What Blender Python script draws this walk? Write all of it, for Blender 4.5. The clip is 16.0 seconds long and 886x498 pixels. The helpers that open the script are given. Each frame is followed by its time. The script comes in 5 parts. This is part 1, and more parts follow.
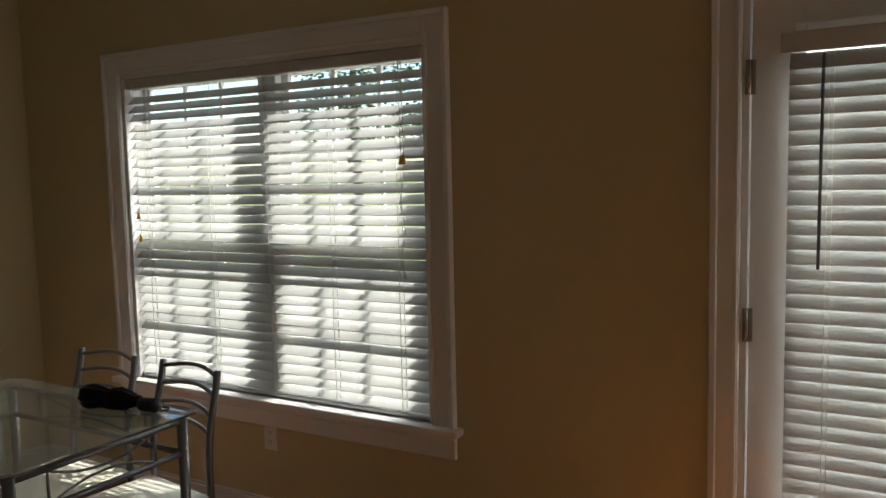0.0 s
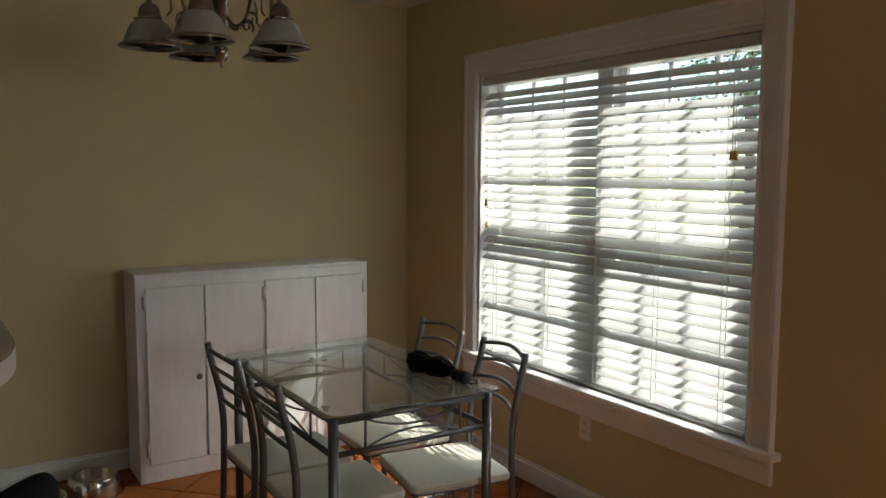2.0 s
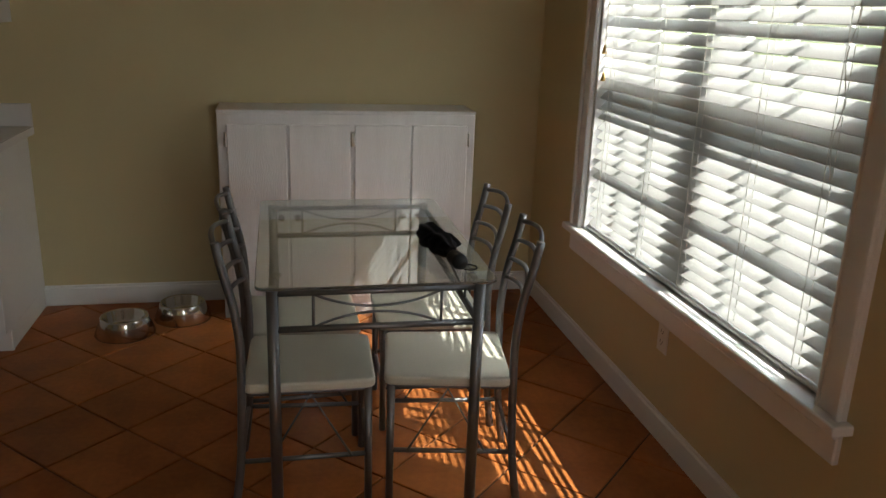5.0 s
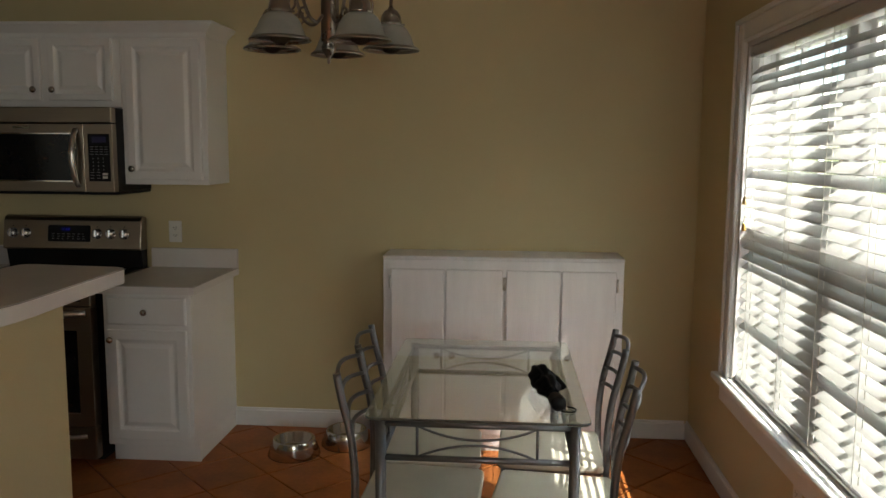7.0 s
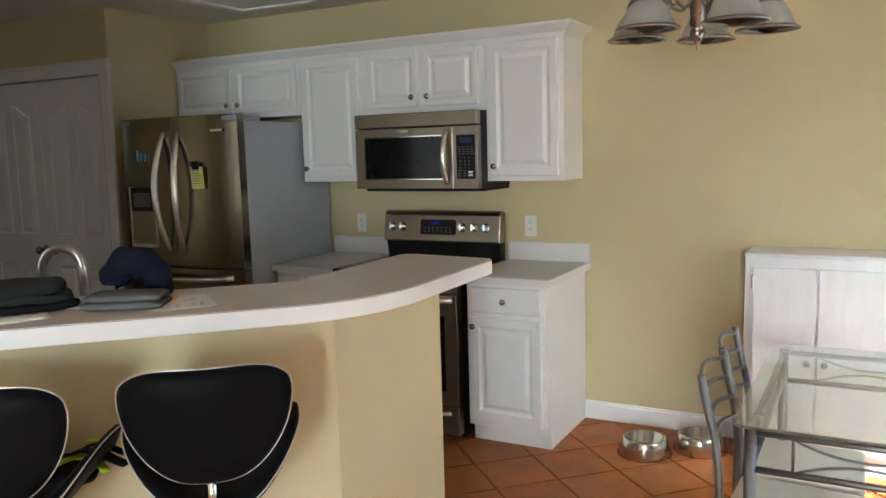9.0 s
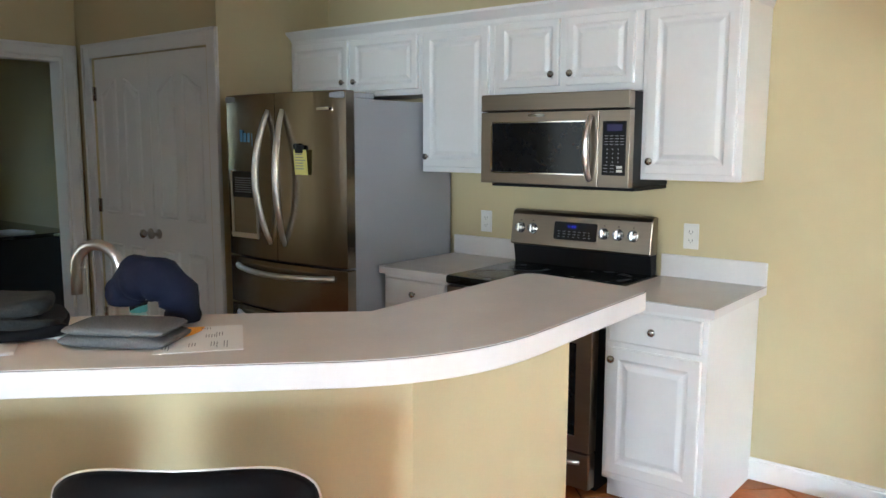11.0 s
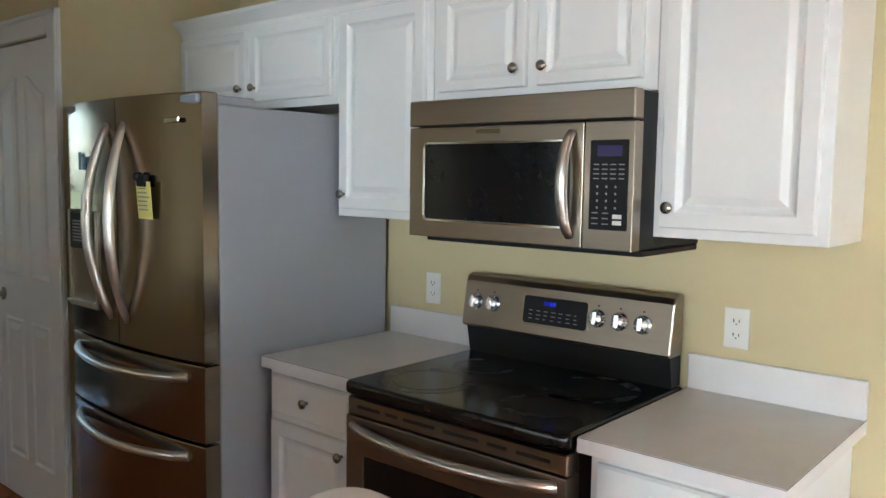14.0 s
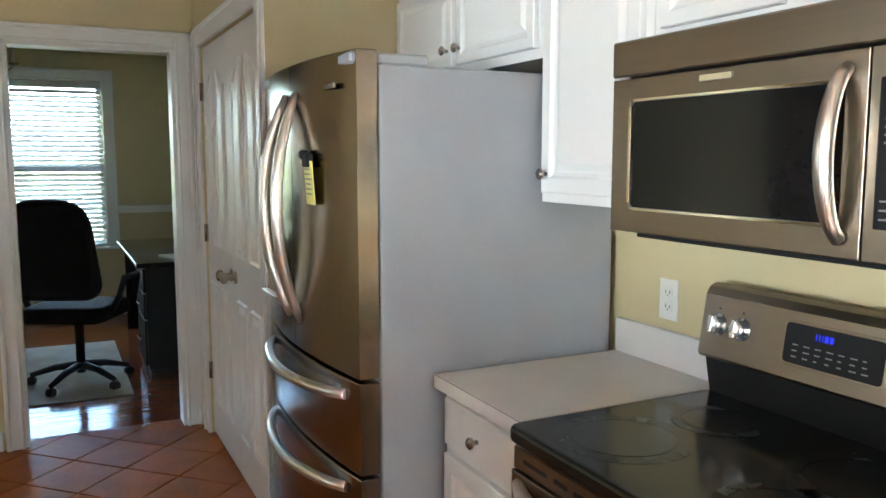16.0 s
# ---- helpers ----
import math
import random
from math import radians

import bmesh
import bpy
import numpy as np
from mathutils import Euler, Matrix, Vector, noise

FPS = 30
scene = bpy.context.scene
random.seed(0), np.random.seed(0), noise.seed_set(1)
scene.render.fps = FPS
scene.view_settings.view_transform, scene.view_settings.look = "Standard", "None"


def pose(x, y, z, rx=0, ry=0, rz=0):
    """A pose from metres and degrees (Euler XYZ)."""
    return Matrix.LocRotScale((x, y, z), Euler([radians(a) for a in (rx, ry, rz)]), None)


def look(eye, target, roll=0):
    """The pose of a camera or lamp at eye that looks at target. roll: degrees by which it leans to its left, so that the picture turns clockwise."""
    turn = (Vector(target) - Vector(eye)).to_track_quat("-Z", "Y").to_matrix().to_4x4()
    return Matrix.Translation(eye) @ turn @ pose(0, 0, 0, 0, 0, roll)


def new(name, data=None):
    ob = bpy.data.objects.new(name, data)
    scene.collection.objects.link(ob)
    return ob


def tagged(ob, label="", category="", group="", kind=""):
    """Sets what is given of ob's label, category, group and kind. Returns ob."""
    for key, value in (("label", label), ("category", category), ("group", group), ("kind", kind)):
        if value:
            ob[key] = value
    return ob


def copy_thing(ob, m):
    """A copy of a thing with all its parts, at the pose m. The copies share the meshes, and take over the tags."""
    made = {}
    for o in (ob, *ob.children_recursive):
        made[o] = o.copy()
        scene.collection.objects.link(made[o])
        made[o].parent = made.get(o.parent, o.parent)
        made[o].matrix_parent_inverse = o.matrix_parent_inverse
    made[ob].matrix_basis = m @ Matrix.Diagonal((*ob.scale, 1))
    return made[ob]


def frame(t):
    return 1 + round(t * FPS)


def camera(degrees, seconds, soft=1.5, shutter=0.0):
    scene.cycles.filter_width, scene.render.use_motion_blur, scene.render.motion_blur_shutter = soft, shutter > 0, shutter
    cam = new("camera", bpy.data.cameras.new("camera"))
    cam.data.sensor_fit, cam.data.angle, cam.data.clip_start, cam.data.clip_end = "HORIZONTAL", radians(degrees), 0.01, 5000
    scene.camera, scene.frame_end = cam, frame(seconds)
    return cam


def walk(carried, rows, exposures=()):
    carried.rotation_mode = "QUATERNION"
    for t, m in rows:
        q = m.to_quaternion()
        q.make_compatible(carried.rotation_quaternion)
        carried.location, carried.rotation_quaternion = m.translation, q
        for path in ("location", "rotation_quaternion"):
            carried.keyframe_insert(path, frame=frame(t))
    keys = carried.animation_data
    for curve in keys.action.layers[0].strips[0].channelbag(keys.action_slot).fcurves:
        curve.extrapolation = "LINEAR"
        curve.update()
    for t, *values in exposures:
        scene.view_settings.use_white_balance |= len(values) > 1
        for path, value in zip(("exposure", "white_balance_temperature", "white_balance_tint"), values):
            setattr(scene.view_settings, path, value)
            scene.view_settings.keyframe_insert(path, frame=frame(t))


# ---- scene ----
cam = camera(58.2, 16.0)
PATH = [
    (0, (-0.413, 0.423, 1.517), (-1.410, 2.147, 1.328), -1.3),
    (0.5, (-0.360, 0.476, 1.524), (-1.665, 1.980, 1.338), -1.4),
    (1, (-0.287, 0.515, 1.529), (-1.778, 1.834, 1.336), -0.6),
    (1.5, (-0.239, 0.544, 1.527), (-1.843, 1.723, 1.332), 0.1),
    (2, (-0.226, 0.594, 1.510), (-1.906, 1.661, 1.316), 0.3),
    (2.5, (-0.290, 0.716, 1.495), (-2.018, 1.703, 1.300), 0.6),
    (3, (-0.353, 0.878, 1.493), (-2.135, 1.740, 1.205), 0.6),
    (3.2, (-0.357, 0.930, 1.478), (-2.155, 1.714, 1.088), 0.5),
    (5.3, (-0.334, 1.701, 1.503), (-2.233, 2.035, 0.971), 2.1),
    (5.5, (-0.301, 1.752, 1.510), (-2.225, 2.023, 1.035), 2.0),
    (6, (-0.209, 1.857, 1.528), (-2.175, 1.928, 1.168), 1.6),
    (6.5, (-0.156, 1.914, 1.545), (-2.137, 1.853, 1.281), 1.0),
    (7, (-0.129, 1.937, 1.552), (-2.108, 1.785, 1.306), 0.4),
    (7.5, (-0.130, 1.933, 1.548), (-2.084, 1.585, 1.301), -0.4),
    (8, (-0.123, 1.923, 1.546), (-2.036, 1.395, 1.298), -0.8),
    (8.5, (-0.110, 1.898, 1.546), (-1.951, 1.157, 1.300), -1.0),
    (9, (-0.136, 1.859, 1.542), (-1.879, 0.910, 1.296), -1.6),
    (9.5, (-0.235, 1.775, 1.523), (-1.902, 0.697, 1.280), -1.2),
    (9.7, (-0.293, 1.729, 1.525), (-1.927, 0.600, 1.287), -1.3),
    (11.8, (-1.136, 1.350, 1.532), (-2.671, 0.098, 1.262), 0.5),
    (12, (-1.234, 1.292, 1.516), (-2.766, 0.033, 1.259), 0.4),
    (12.5, (-1.457, 1.220, 1.496), (-2.996, -0.031, 1.235), 0.3),
    (13, (-1.695, 1.204, 1.506), (-3.226, -0.058, 1.253), 0.8),
    (13.5, (-1.877, 1.120, 1.501), (-3.404, -0.150, 1.267), 1.2),
    (14, (-2.064, 0.977, 1.518), (-3.576, -0.320, 1.339), 0.9),
    (14.5, (-2.255, 0.902, 1.500), (-3.740, -0.424, 1.310), 0.9),
    (15, (-2.475, 0.879, 1.513), (-3.828, -0.580, 1.308), 0.9),
    (15.5, (-2.631, 0.812, 1.498), (-3.760, -0.823, 1.274), 0.5),
    (16, (-2.750, 0.715, 1.500), (-3.630, -1.066, 1.271), -0.0),
]
EXPOSURES = [(0.0, 1.25, 6400, 4), (1.0, 1.5, 6400, 4), (2.0, 1.6, 6400, 4), (3.0, 1.65, 6400, 4), (5.5, 1.55, 6450, 4), (7.0, 1.8, 6700, 4), (8.0, 2.8, 6300, 2), (9.0, 3.7, 5750, 1), (12.0, 4.35, 5350, 2), (14.0, 4.42, 5450, 2), (16.0, 5.2, 5650, 2)]
walk(cam, [(t, look(eye, target, roll)) for t, eye, target, roll in PATH], EXPOSURES)

# ---- daylight ----
N_WALL = 2.925
SUN_WAY = Vector((-0.45, -0.64, -1.0))
world = bpy.data.worlds.new("sky")
scene.world = world
world.use_nodes = True
wn = world.node_tree.nodes
sky = wn.new("ShaderNodeTexSky")
sky.sky_type = "NISHITA"
sky.sun_disc = False
sky.sun_elevation = math.atan2(1.0, math.hypot(0.45, 0.64))
sky.sun_rotation = math.atan2(0.45, 0.64)
wn["Background"].inputs["Strength"].default_value = 0.12
world.node_tree.links.new(sky.outputs["Color"], wn["Background"].inputs["Color"])

sun = new("sun", bpy.data.lights.new("sun", "SUN"))
sun.data.energy, sun.data.angle, sun.data.color = 4.6, radians(0.53), (1.0, 0.95, 0.87)
sun.matrix_world = look((0, 0, 12), Vector((0, 0, 12)) + SUN_WAY)


def area_lamp(name, eye, target, wide, high, watts, color=(1.0, 0.985, 0.95)):
    ob = new(name, bpy.data.lights.new(name, "AREA"))
    ob.data.shape, ob.data.size, ob.data.size_y, ob.data.energy, ob.data.color = "RECTANGLE", wide, high, watts, color
    ob.matrix_world = look(eye, target)
    return ob


area_lamp("door_daylight", (-0.38, 3.16, 1.2), (-0.38, 0.0, 1.0), 0.6, 1.6, 3.2)
area_lamp("office_daylight", (-2.6, -7.34, 1.45), (-2.6, -4.0, 1.2), 1.1, 1.3, 0.3)
# Fill light added in an invented, unseen opening east of the glazed door.
area_lamp("living_fill", (3.6, N_WALL + 0.10, 1.5), (0.6, 0.6, 1.2), 1.9, 1.15, 17.5, (0.95, 0.98, 1.0))
area_lamp("kitchen_daylight", (0.42, -2.2, 1.5), (-3.0, -2.0, 1.1), 1.3, 1.1, 0.33, (0.95, 0.98, 1.0))

# ---- materials ----


def material(name, color, rough=0.5, metal=0.0, vary=0.06, scale=6.0, grain=60.0, bump=0.05, stretch=(1, 1, 1), coat=0.0, each=0.0, spec=0.5):
    """A surface with broad mottling, fine grain and a little relief. each: how far single pieces differ."""
    m = bpy.data.materials.new(name)
    m.use_nodes = True
    n, link = m.node_tree.nodes, m.node_tree.links.new
    b = n["Principled BSDF"]
    b.inputs["Metallic"].default_value = metal
    b.inputs["Coat Weight"].default_value = coat
    b.inputs["Specular IOR Level"].default_value = spec
    place, turn = n.new("ShaderNodeTexCoord"), n.new("ShaderNodeMapping")
    turn.inputs["Scale"].default_value = stretch
    link(place.outputs["Object"], turn.inputs["Vector"])
    broad, fine = n.new("ShaderNodeTexNoise"), n.new("ShaderNodeTexNoise")
    broad.inputs["Scale"].default_value, broad.inputs["Detail"].default_value = scale, 4
    fine.inputs["Scale"].default_value, fine.inputs["Detail"].default_value = grain, 3
    link(turn.outputs["Vector"], broad.inputs["Vector"])
    link(turn.outputs["Vector"], fine.inputs["Vector"])
    both = n.new("ShaderNodeMath")
    both.operation = "MULTIPLY_ADD"
    both.inputs[1].default_value = 0.45
    link(fine.outputs["Fac"], both.inputs[0])
    link(broad.outputs["Fac"], both.inputs[2])
    span = n.new("ShaderNodeMapRange")
    span.inputs["From Min"].default_value, span.inputs["From Max"].default_value = 0.45, 1.0
    span.inputs["To Min"].default_value, span.inputs["To Max"].default_value = 1 - vary, 1 + vary
    link(both.outputs[0], span.inputs["Value"])
    value = span.outputs["Result"]
    if each:
        info, own, times = n.new("ShaderNodeObjectInfo"), n.new("ShaderNodeMapRange"), n.new("ShaderNodeMath")
        own.inputs["To Min"].default_value, own.inputs["To Max"].default_value = 1 - each, 1 + each
        times.operation = "MULTIPLY"
        link(info.outputs["Random"], own.inputs["Value"])
        link(own.outputs["Result"], times.inputs[0])
        link(value, times.inputs[1])
        value = times.outputs[0]
    hsv = n.new("ShaderNodeHueSaturation")
    hsv.inputs["Color"].default_value = (*color, 1)
    link(value, hsv.inputs["Value"])
    link(hsv.outputs["Color"], b.inputs["Base Color"])
    gloss = n.new("ShaderNodeMapRange")
    gloss.inputs["To Min"].default_value, gloss.inputs["To Max"].default_value = max(0.02, rough * 0.85), min(1, rough * 1.15)
    link(broad.outputs["Fac"], gloss.inputs["Value"])
    link(gloss.outputs["Result"], b.inputs["Roughness"])
    if bump:
        relief = n.new("ShaderNodeBump")
        relief.inputs["Strength"].default_value, relief.inputs["Distance"].default_value = bump, 0.004
        link(fine.outputs["Fac"], relief.inputs["Height"])
        link(relief.outputs["Normal"], b.inputs["Normal"])
    return m


def glass(name, color=(0.97, 0.99, 0.98), rough=0.0, ior=1.45, milky=0.0):
    m = bpy.data.materials.new(name)
    m.use_nodes = True
    b = m.node_tree.nodes["Principled BSDF"]
    b.inputs["Base Color"].default_value = (*color, 1)
    b.inputs["Transmission Weight"].default_value = 1.0
    b.inputs["Roughness"].default_value, b.inputs["IOR"].default_value = rough, ior
    if milky:
        # a thin, uneven film of pale diffuse mixed into the glass
        n, link = m.node_tree.nodes, m.node_tree.links.new
        film, mix, smear, amount = n.new("ShaderNodeBsdfDiffuse"), n.new("ShaderNodeMixShader"), n.new("ShaderNodeTexNoise"), n.new("ShaderNodeMapRange")
        film.inputs["Color"].default_value = (0.62, 0.64, 0.60, 1)
        smear.inputs["Scale"].default_value, smear.inputs["Detail"].default_value = 5.0, 5
        amount.inputs["To Min"].default_value, amount.inputs["To Max"].default_value = milky * 0.5, milky * 1.5
        link(smear.outputs["Fac"], amount.inputs["Value"])
        link(amount.outputs["Result"], mix.inputs["Fac"])
        link(b.outputs["BSDF"], mix.inputs[1])
        link(film.outputs["BSDF"], mix.inputs[2])
        link(mix.outputs["Shader"], n["Material Output"].inputs["Surface"])
    return m


def glow(name, color, strength):
    m = bpy.data.materials.new(name)
    m.use_nodes = True
    b = m.node_tree.nodes["Principled BSDF"]
    b.inputs["Base Color"].default_value = (0.01, 0.01, 0.01, 1)
    b.inputs["Emission Color"].default_value, b.inputs["Emission Strength"].default_value = (*color, 1), strength
    return m


WALL = material("tan_wall_paint", (0.60, 0.51, 0.30), 0.62, vary=0.03, scale=1.3, grain=160, bump=0.12)
CEILING = material("ceiling_paint", (0.72, 0.68, 0.62), 0.9, vary=0.04, scale=3, grain=90, bump=0.4)
TRIM = material("white_trim_paint", (0.78, 0.78, 0.78), 0.35, vary=0.03, scale=3, grain=40, bump=0.04)
CABINET = material("white_cabinet_paint", (0.80, 0.79, 0.78), 0.36, vary=0.025, scale=2.5, grain=45, bump=0.05)
OLD_PAINT = material("brushed_white_paint", (0.78, 0.77, 0.79), 0.42, vary=0.05, scale=3, grain=30, bump=0.25, stretch=(8, 8, 1))
TERRACOTTA = material("terracotta_tile", (0.35, 0.115, 0.030), 0.45, vary=0.3, scale=5, grain=45, bump=0.12, each=0.14, spec=0.25)
GROUT = material("dark_grout", (0.055, 0.035, 0.025), 0.85, vary=0.2, grain=200, bump=0.3)
LAMINATE = material("speckled_beige_laminate", (0.62, 0.58, 0.55), 0.34, vary=0.07, scale=9, grain=130, bump=0.03)
LAMINATE_EDGE = material("white_laminate_edge", (0.74, 0.71, 0.70), 0.36, vary=0.03)
SEAM = material("dark_laminate_seam", (0.09, 0.06, 0.05), 0.6)
STEEL = material("brushed_stainless_steel", (0.31, 0.262, 0.21), 0.3, 1.0, vary=0.05, scale=4, grain=60, bump=0.05, stretch=(1, 1, 30))
STEEL_V = material("vertical_brushed_steel", (0.29, 0.245, 0.195), 0.17, 1.0, vary=0.05, scale=2, grain=40, bump=0.04, stretch=(30, 30, 1))
SATIN = material("satin_metal", (0.74, 0.72, 0.69), 0.3, 1.0, vary=0.04)
CHROME = material("polished_steel", (0.75, 0.75, 0.74), 0.1, 1.0, vary=0.03)
BOWL_STEEL = material("scratched_bowl_steel", (0.60, 0.59, 0.56), 0.14, 1.0, vary=0.12, scale=12, grain=80, bump=0.04)
KNOB_METAL = material("silver_knob_metal", (0.78, 0.78, 0.79), 0.2, 0.85, vary=0.03)
NICKEL = material("nickel_knob", (0.42, 0.38, 0.34), 0.25, 1.0, vary=0.05)
GUNMETAL = material("grey_metal_tube", (0.20, 0.205, 0.22), 0.4, 0.9, vary=0.08, bump=0.06)
BRASS = material("brass", (0.60, 0.40, 0.12), 0.3, 1.0)
PEWTER = material("brushed_pewter", (0.34, 0.31, 0.28), 0.28, 1.0, vary=0.1)
GREY_SIDE = material("grey_appliance_paint", (0.30, 0.305, 0.33), 0.4, vary=0.04, scale=2, grain=120, bump=0.08)
BLACK_GLASS = material("black_ceramic_glass", (0.008, 0.008, 0.009), 0.1, vary=0.3, scale=7, bump=0.0, spec=0.28)
CERAMIC = material("smeared_ceramic_glass", (0.012, 0.012, 0.011), 0.13, vary=0.75, scale=9, grain=35, bump=0.0, spec=0.4)
BLACK_PLASTIC = material("black_plastic", (0.012, 0.012, 0.013), 0.5, vary=0.15, spec=0.25)
LEATHER = material("black_faux_leather", (0.006, 0.006, 0.007), 0.5, vary=0.2, grain=90, bump=0.15, spec=0.04)
VINYL = material("cream_vinyl_seat", (0.62, 0.60, 0.52), 0.42, vary=0.05, grain=120, bump=0.1)
SLAT = material("white_blind_slat", (0.56, 0.565, 0.56), 0.4, vary=0.03, bump=0.03)
CORD = material("white_cord", (0.75, 0.74, 0.70), 0.8)
PLASTIC = material("white_plastic", (0.78, 0.77, 0.74), 0.35, vary=0.02)
PIPING = material("silver_piping", (0.62, 0.61, 0.58), 0.3, 0.6)
SLOT = material("dark_slot", (0.02, 0.02, 0.02), 0.7)
BLACK_CLOTH = material("black_nylon", (0.005, 0.005, 0.006), 0.75, vary=0.3, grain=150, bump=0.3, spec=0.15)
NAVY = material("navy_fleece", (0.005, 0.007, 0.021), 0.8, vary=0.3, grain=180, bump=0.4, spec=0.2)
CHARCOAL = material("charcoal_fleece", (0.010, 0.012, 0.013), 0.95, vary=0.3, grain=220, bump=0.7)
KNIT = material("grey_knit", (0.12, 0.123, 0.126), 0.95, vary=0.35, grain=240, bump=0.8)
DENIM = material("dark_charcoal_cloth", (0.025, 0.03, 0.036), 0.9, vary=0.3, grain=200, bump=0.6)
PAPER = material("white_paper", (0.78, 0.78, 0.78), 0.8, vary=0.02)
NOTE = material("yellow_note", (0.75, 0.68, 0.22), 0.8, vary=0.03)
AQUA = material("pale_aqua_plastic", (0.50, 0.72, 0.70), 0.3, vary=0.03)
CYAN = material("cyan_plastic", (0.16, 0.55, 0.58), 0.35, vary=0.03)
ORANGE = material("orange_print", (0.85, 0.40, 0.03), 0.7)
LIME = material("lime_fabric", (0.45, 0.60, 0.03), 0.7)
INK = material("grey_ink", (0.25, 0.25, 0.27), 0.8)
BLUE = material("blue_magnet", (0.20, 0.45, 0.68), 0.5)
GLASS = glass("clear_glass")
TABLE_GLASS = glass("greenish_table_glass", (0.90, 0.965, 0.94), milky=0.14)
SHADE = glass("ribbed_frosted_glass", (0.90, 0.89, 0.85), 0.35, milky=0.45)
WOOD_FLOOR = material("polished_red_wood", (0.20, 0.055, 0.022), 0.13, vary=0.25, scale=3, grain=30, bump=0.03, stretch=(1, 12, 1), each=0.15)
RUG = material("beige_rug", (0.36, 0.33, 0.27), 0.95, vary=0.2, grain=150, bump=0.8)
BARK = material("bark", (0.09, 0.065, 0.045), 0.9, vary=0.3, bump=0.5)
LEAF = material("leaf", (0.05, 0.10, 0.022), 0.6, vary=0.4, scale=2)
CONCRETE = material("pale_concrete", (0.42, 0.40, 0.36), 0.9, vary=0.15, scale=2, bump=0.3)
GRASS = material("dry_grass", (0.14, 0.16, 0.05), 0.9, vary=0.35, scale=0.8, grain=20, bump=0.5)
FENCE = material("weathered_board", (0.36, 0.31, 0.25), 0.85, vary=0.2, stretch=(1, 1, 0.2))
LCD = glow("blue_display", (0.03, 0.04, 1.0), 0.03)
LCD_DIM = glow("violet_display", (0.16, 0.12, 0.45), 0.006)

# ---- shape helpers ----


def box(bm, x0, x1, y0, y1, z0, z1, bevel=0.0, seg=1):
    made = bmesh.ops.create_cube(bm, size=1.0, matrix=Matrix.Translation(((x0 + x1) / 2, (y0 + y1) / 2, (z0 + z1) / 2)) @ Matrix.Diagonal((abs(x1 - x0), abs(y1 - y0), abs(z1 - z0), 1)))
    if bevel:
        edges = list({e for v in made["verts"] for e in v.link_edges})
        bmesh.ops.bevel(bm, geom=edges, offset=bevel, segments=seg, affect="EDGES", profile=0.5)
    return bm


def boxed(x0, x1, y0, y1, z0, z1, bevel=0.0, seg=1):
    return box(bmesh.new(), x0, x1, y0, y1, z0, z1, bevel, seg)


def tube(bm, path, r, sides=10, closed=False):
    """A round bar along a line of points; r is one radius or one for each point."""
    path = [Vector(p) for p in path]
    count, rings, side = len(path), [], None
    for i, p in enumerate(path):
        before, after = (path[i - 1] if i or closed else p), (path[(i + 1) % count] if i < count - 1 or closed else p)
        way = (after - before).normalized()
        if side is None:
            side = way.orthogonal().normalized()
        side = (side - way * side.dot(way)).normalized()
        up = way.cross(side)
        rad = r[i] if isinstance(r, (list, tuple)) else r
        rings.append([bm.verts.new(p + (side * math.cos(a) + up * math.sin(a)) * rad) for a in (2 * math.pi * k / sides for k in range(sides))])
    for i in range(count if closed else count - 1):
        a, b = rings[i], rings[(i + 1) % count]
        for k in range(sides):
            bm.faces.new((a[k], a[(k + 1) % sides], b[(k + 1) % sides], b[k])).smooth = True
    if not closed:
        bm.faces.new(rings[0][::-1])
        bm.faces.new(rings[-1])
    return bm


def lathe(bm, profile, at=(0, 0, 0), sides=24, ribs=0.0):
    """A turned body: profile is (radius, height) pairs round the z axis."""
    rings = []
    for r, z in profile:
        rings.append([bm.verts.new((at[0] + r * (1 + (ribs if k % 2 else 0)) * math.cos(2 * math.pi * k / sides), at[1] + r * (1 + (ribs if k % 2 else 0)) * math.sin(2 * math.pi * k / sides), at[2] + z)) for k in range(sides)])
    for a, b in zip(rings, rings[1:]):
        for k in range(sides):
            bm.faces.new((a[k], a[(k + 1) % sides], b[(k + 1) % sides], b[k])).smooth = True
    if profile[0][0] > 1e-4:
        bm.faces.new(rings[0][::-1])
    if profile[-1][0] > 1e-4:
        bm.faces.new(rings[-1])
    return bm


def slab(bm, outline, z0, z1, bevel=0.0, seg=2):
    """A plate with any outline in plan."""
    low = [bm.verts.new((x, y, z0)) for x, y in outline]
    face = bm.faces.new(low)
    up = bmesh.ops.extrude_face_region(bm, geom=[face])
    top = [v for v in up["geom"] if isinstance(v, bmesh.types.BMVert)]
    bmesh.ops.translate(bm, verts=top, vec=(0, 0, z1 - z0))
    bmesh.ops.recalc_face_normals(bm, faces=bm.faces)
    if bevel:
        edges = [e for e in bm.edges if abs(e.verts[0].co.z - e.verts[1].co.z) < 1e-6]
        bmesh.ops.bevel(bm, geom=edges, offset=bevel, segments=seg, affect="EDGES", profile=0.5)
    return bm


def rounded(points, radius, steps=6):
    """The outline with its corners rounded; radius is one for all or one for each."""
    out, count = [], len(points)
    for i, p in enumerate(points):
        r = radius[i] if isinstance(radius, (list, tuple)) else radius
        p, a, b = Vector(p), Vector(points[i - 1]), Vector(points[(i + 1) % count])
        if r <= 0:
            out.append(tuple(p))
            continue
        one, two = p + (a - p).normalized() * r, p + (b - p).normalized() * r
        for k in range(steps + 1):
            t = k / steps
            out.append(tuple(one * (1 - t) ** 2 + p * 2 * t * (1 - t) + two * t * t))
    return out


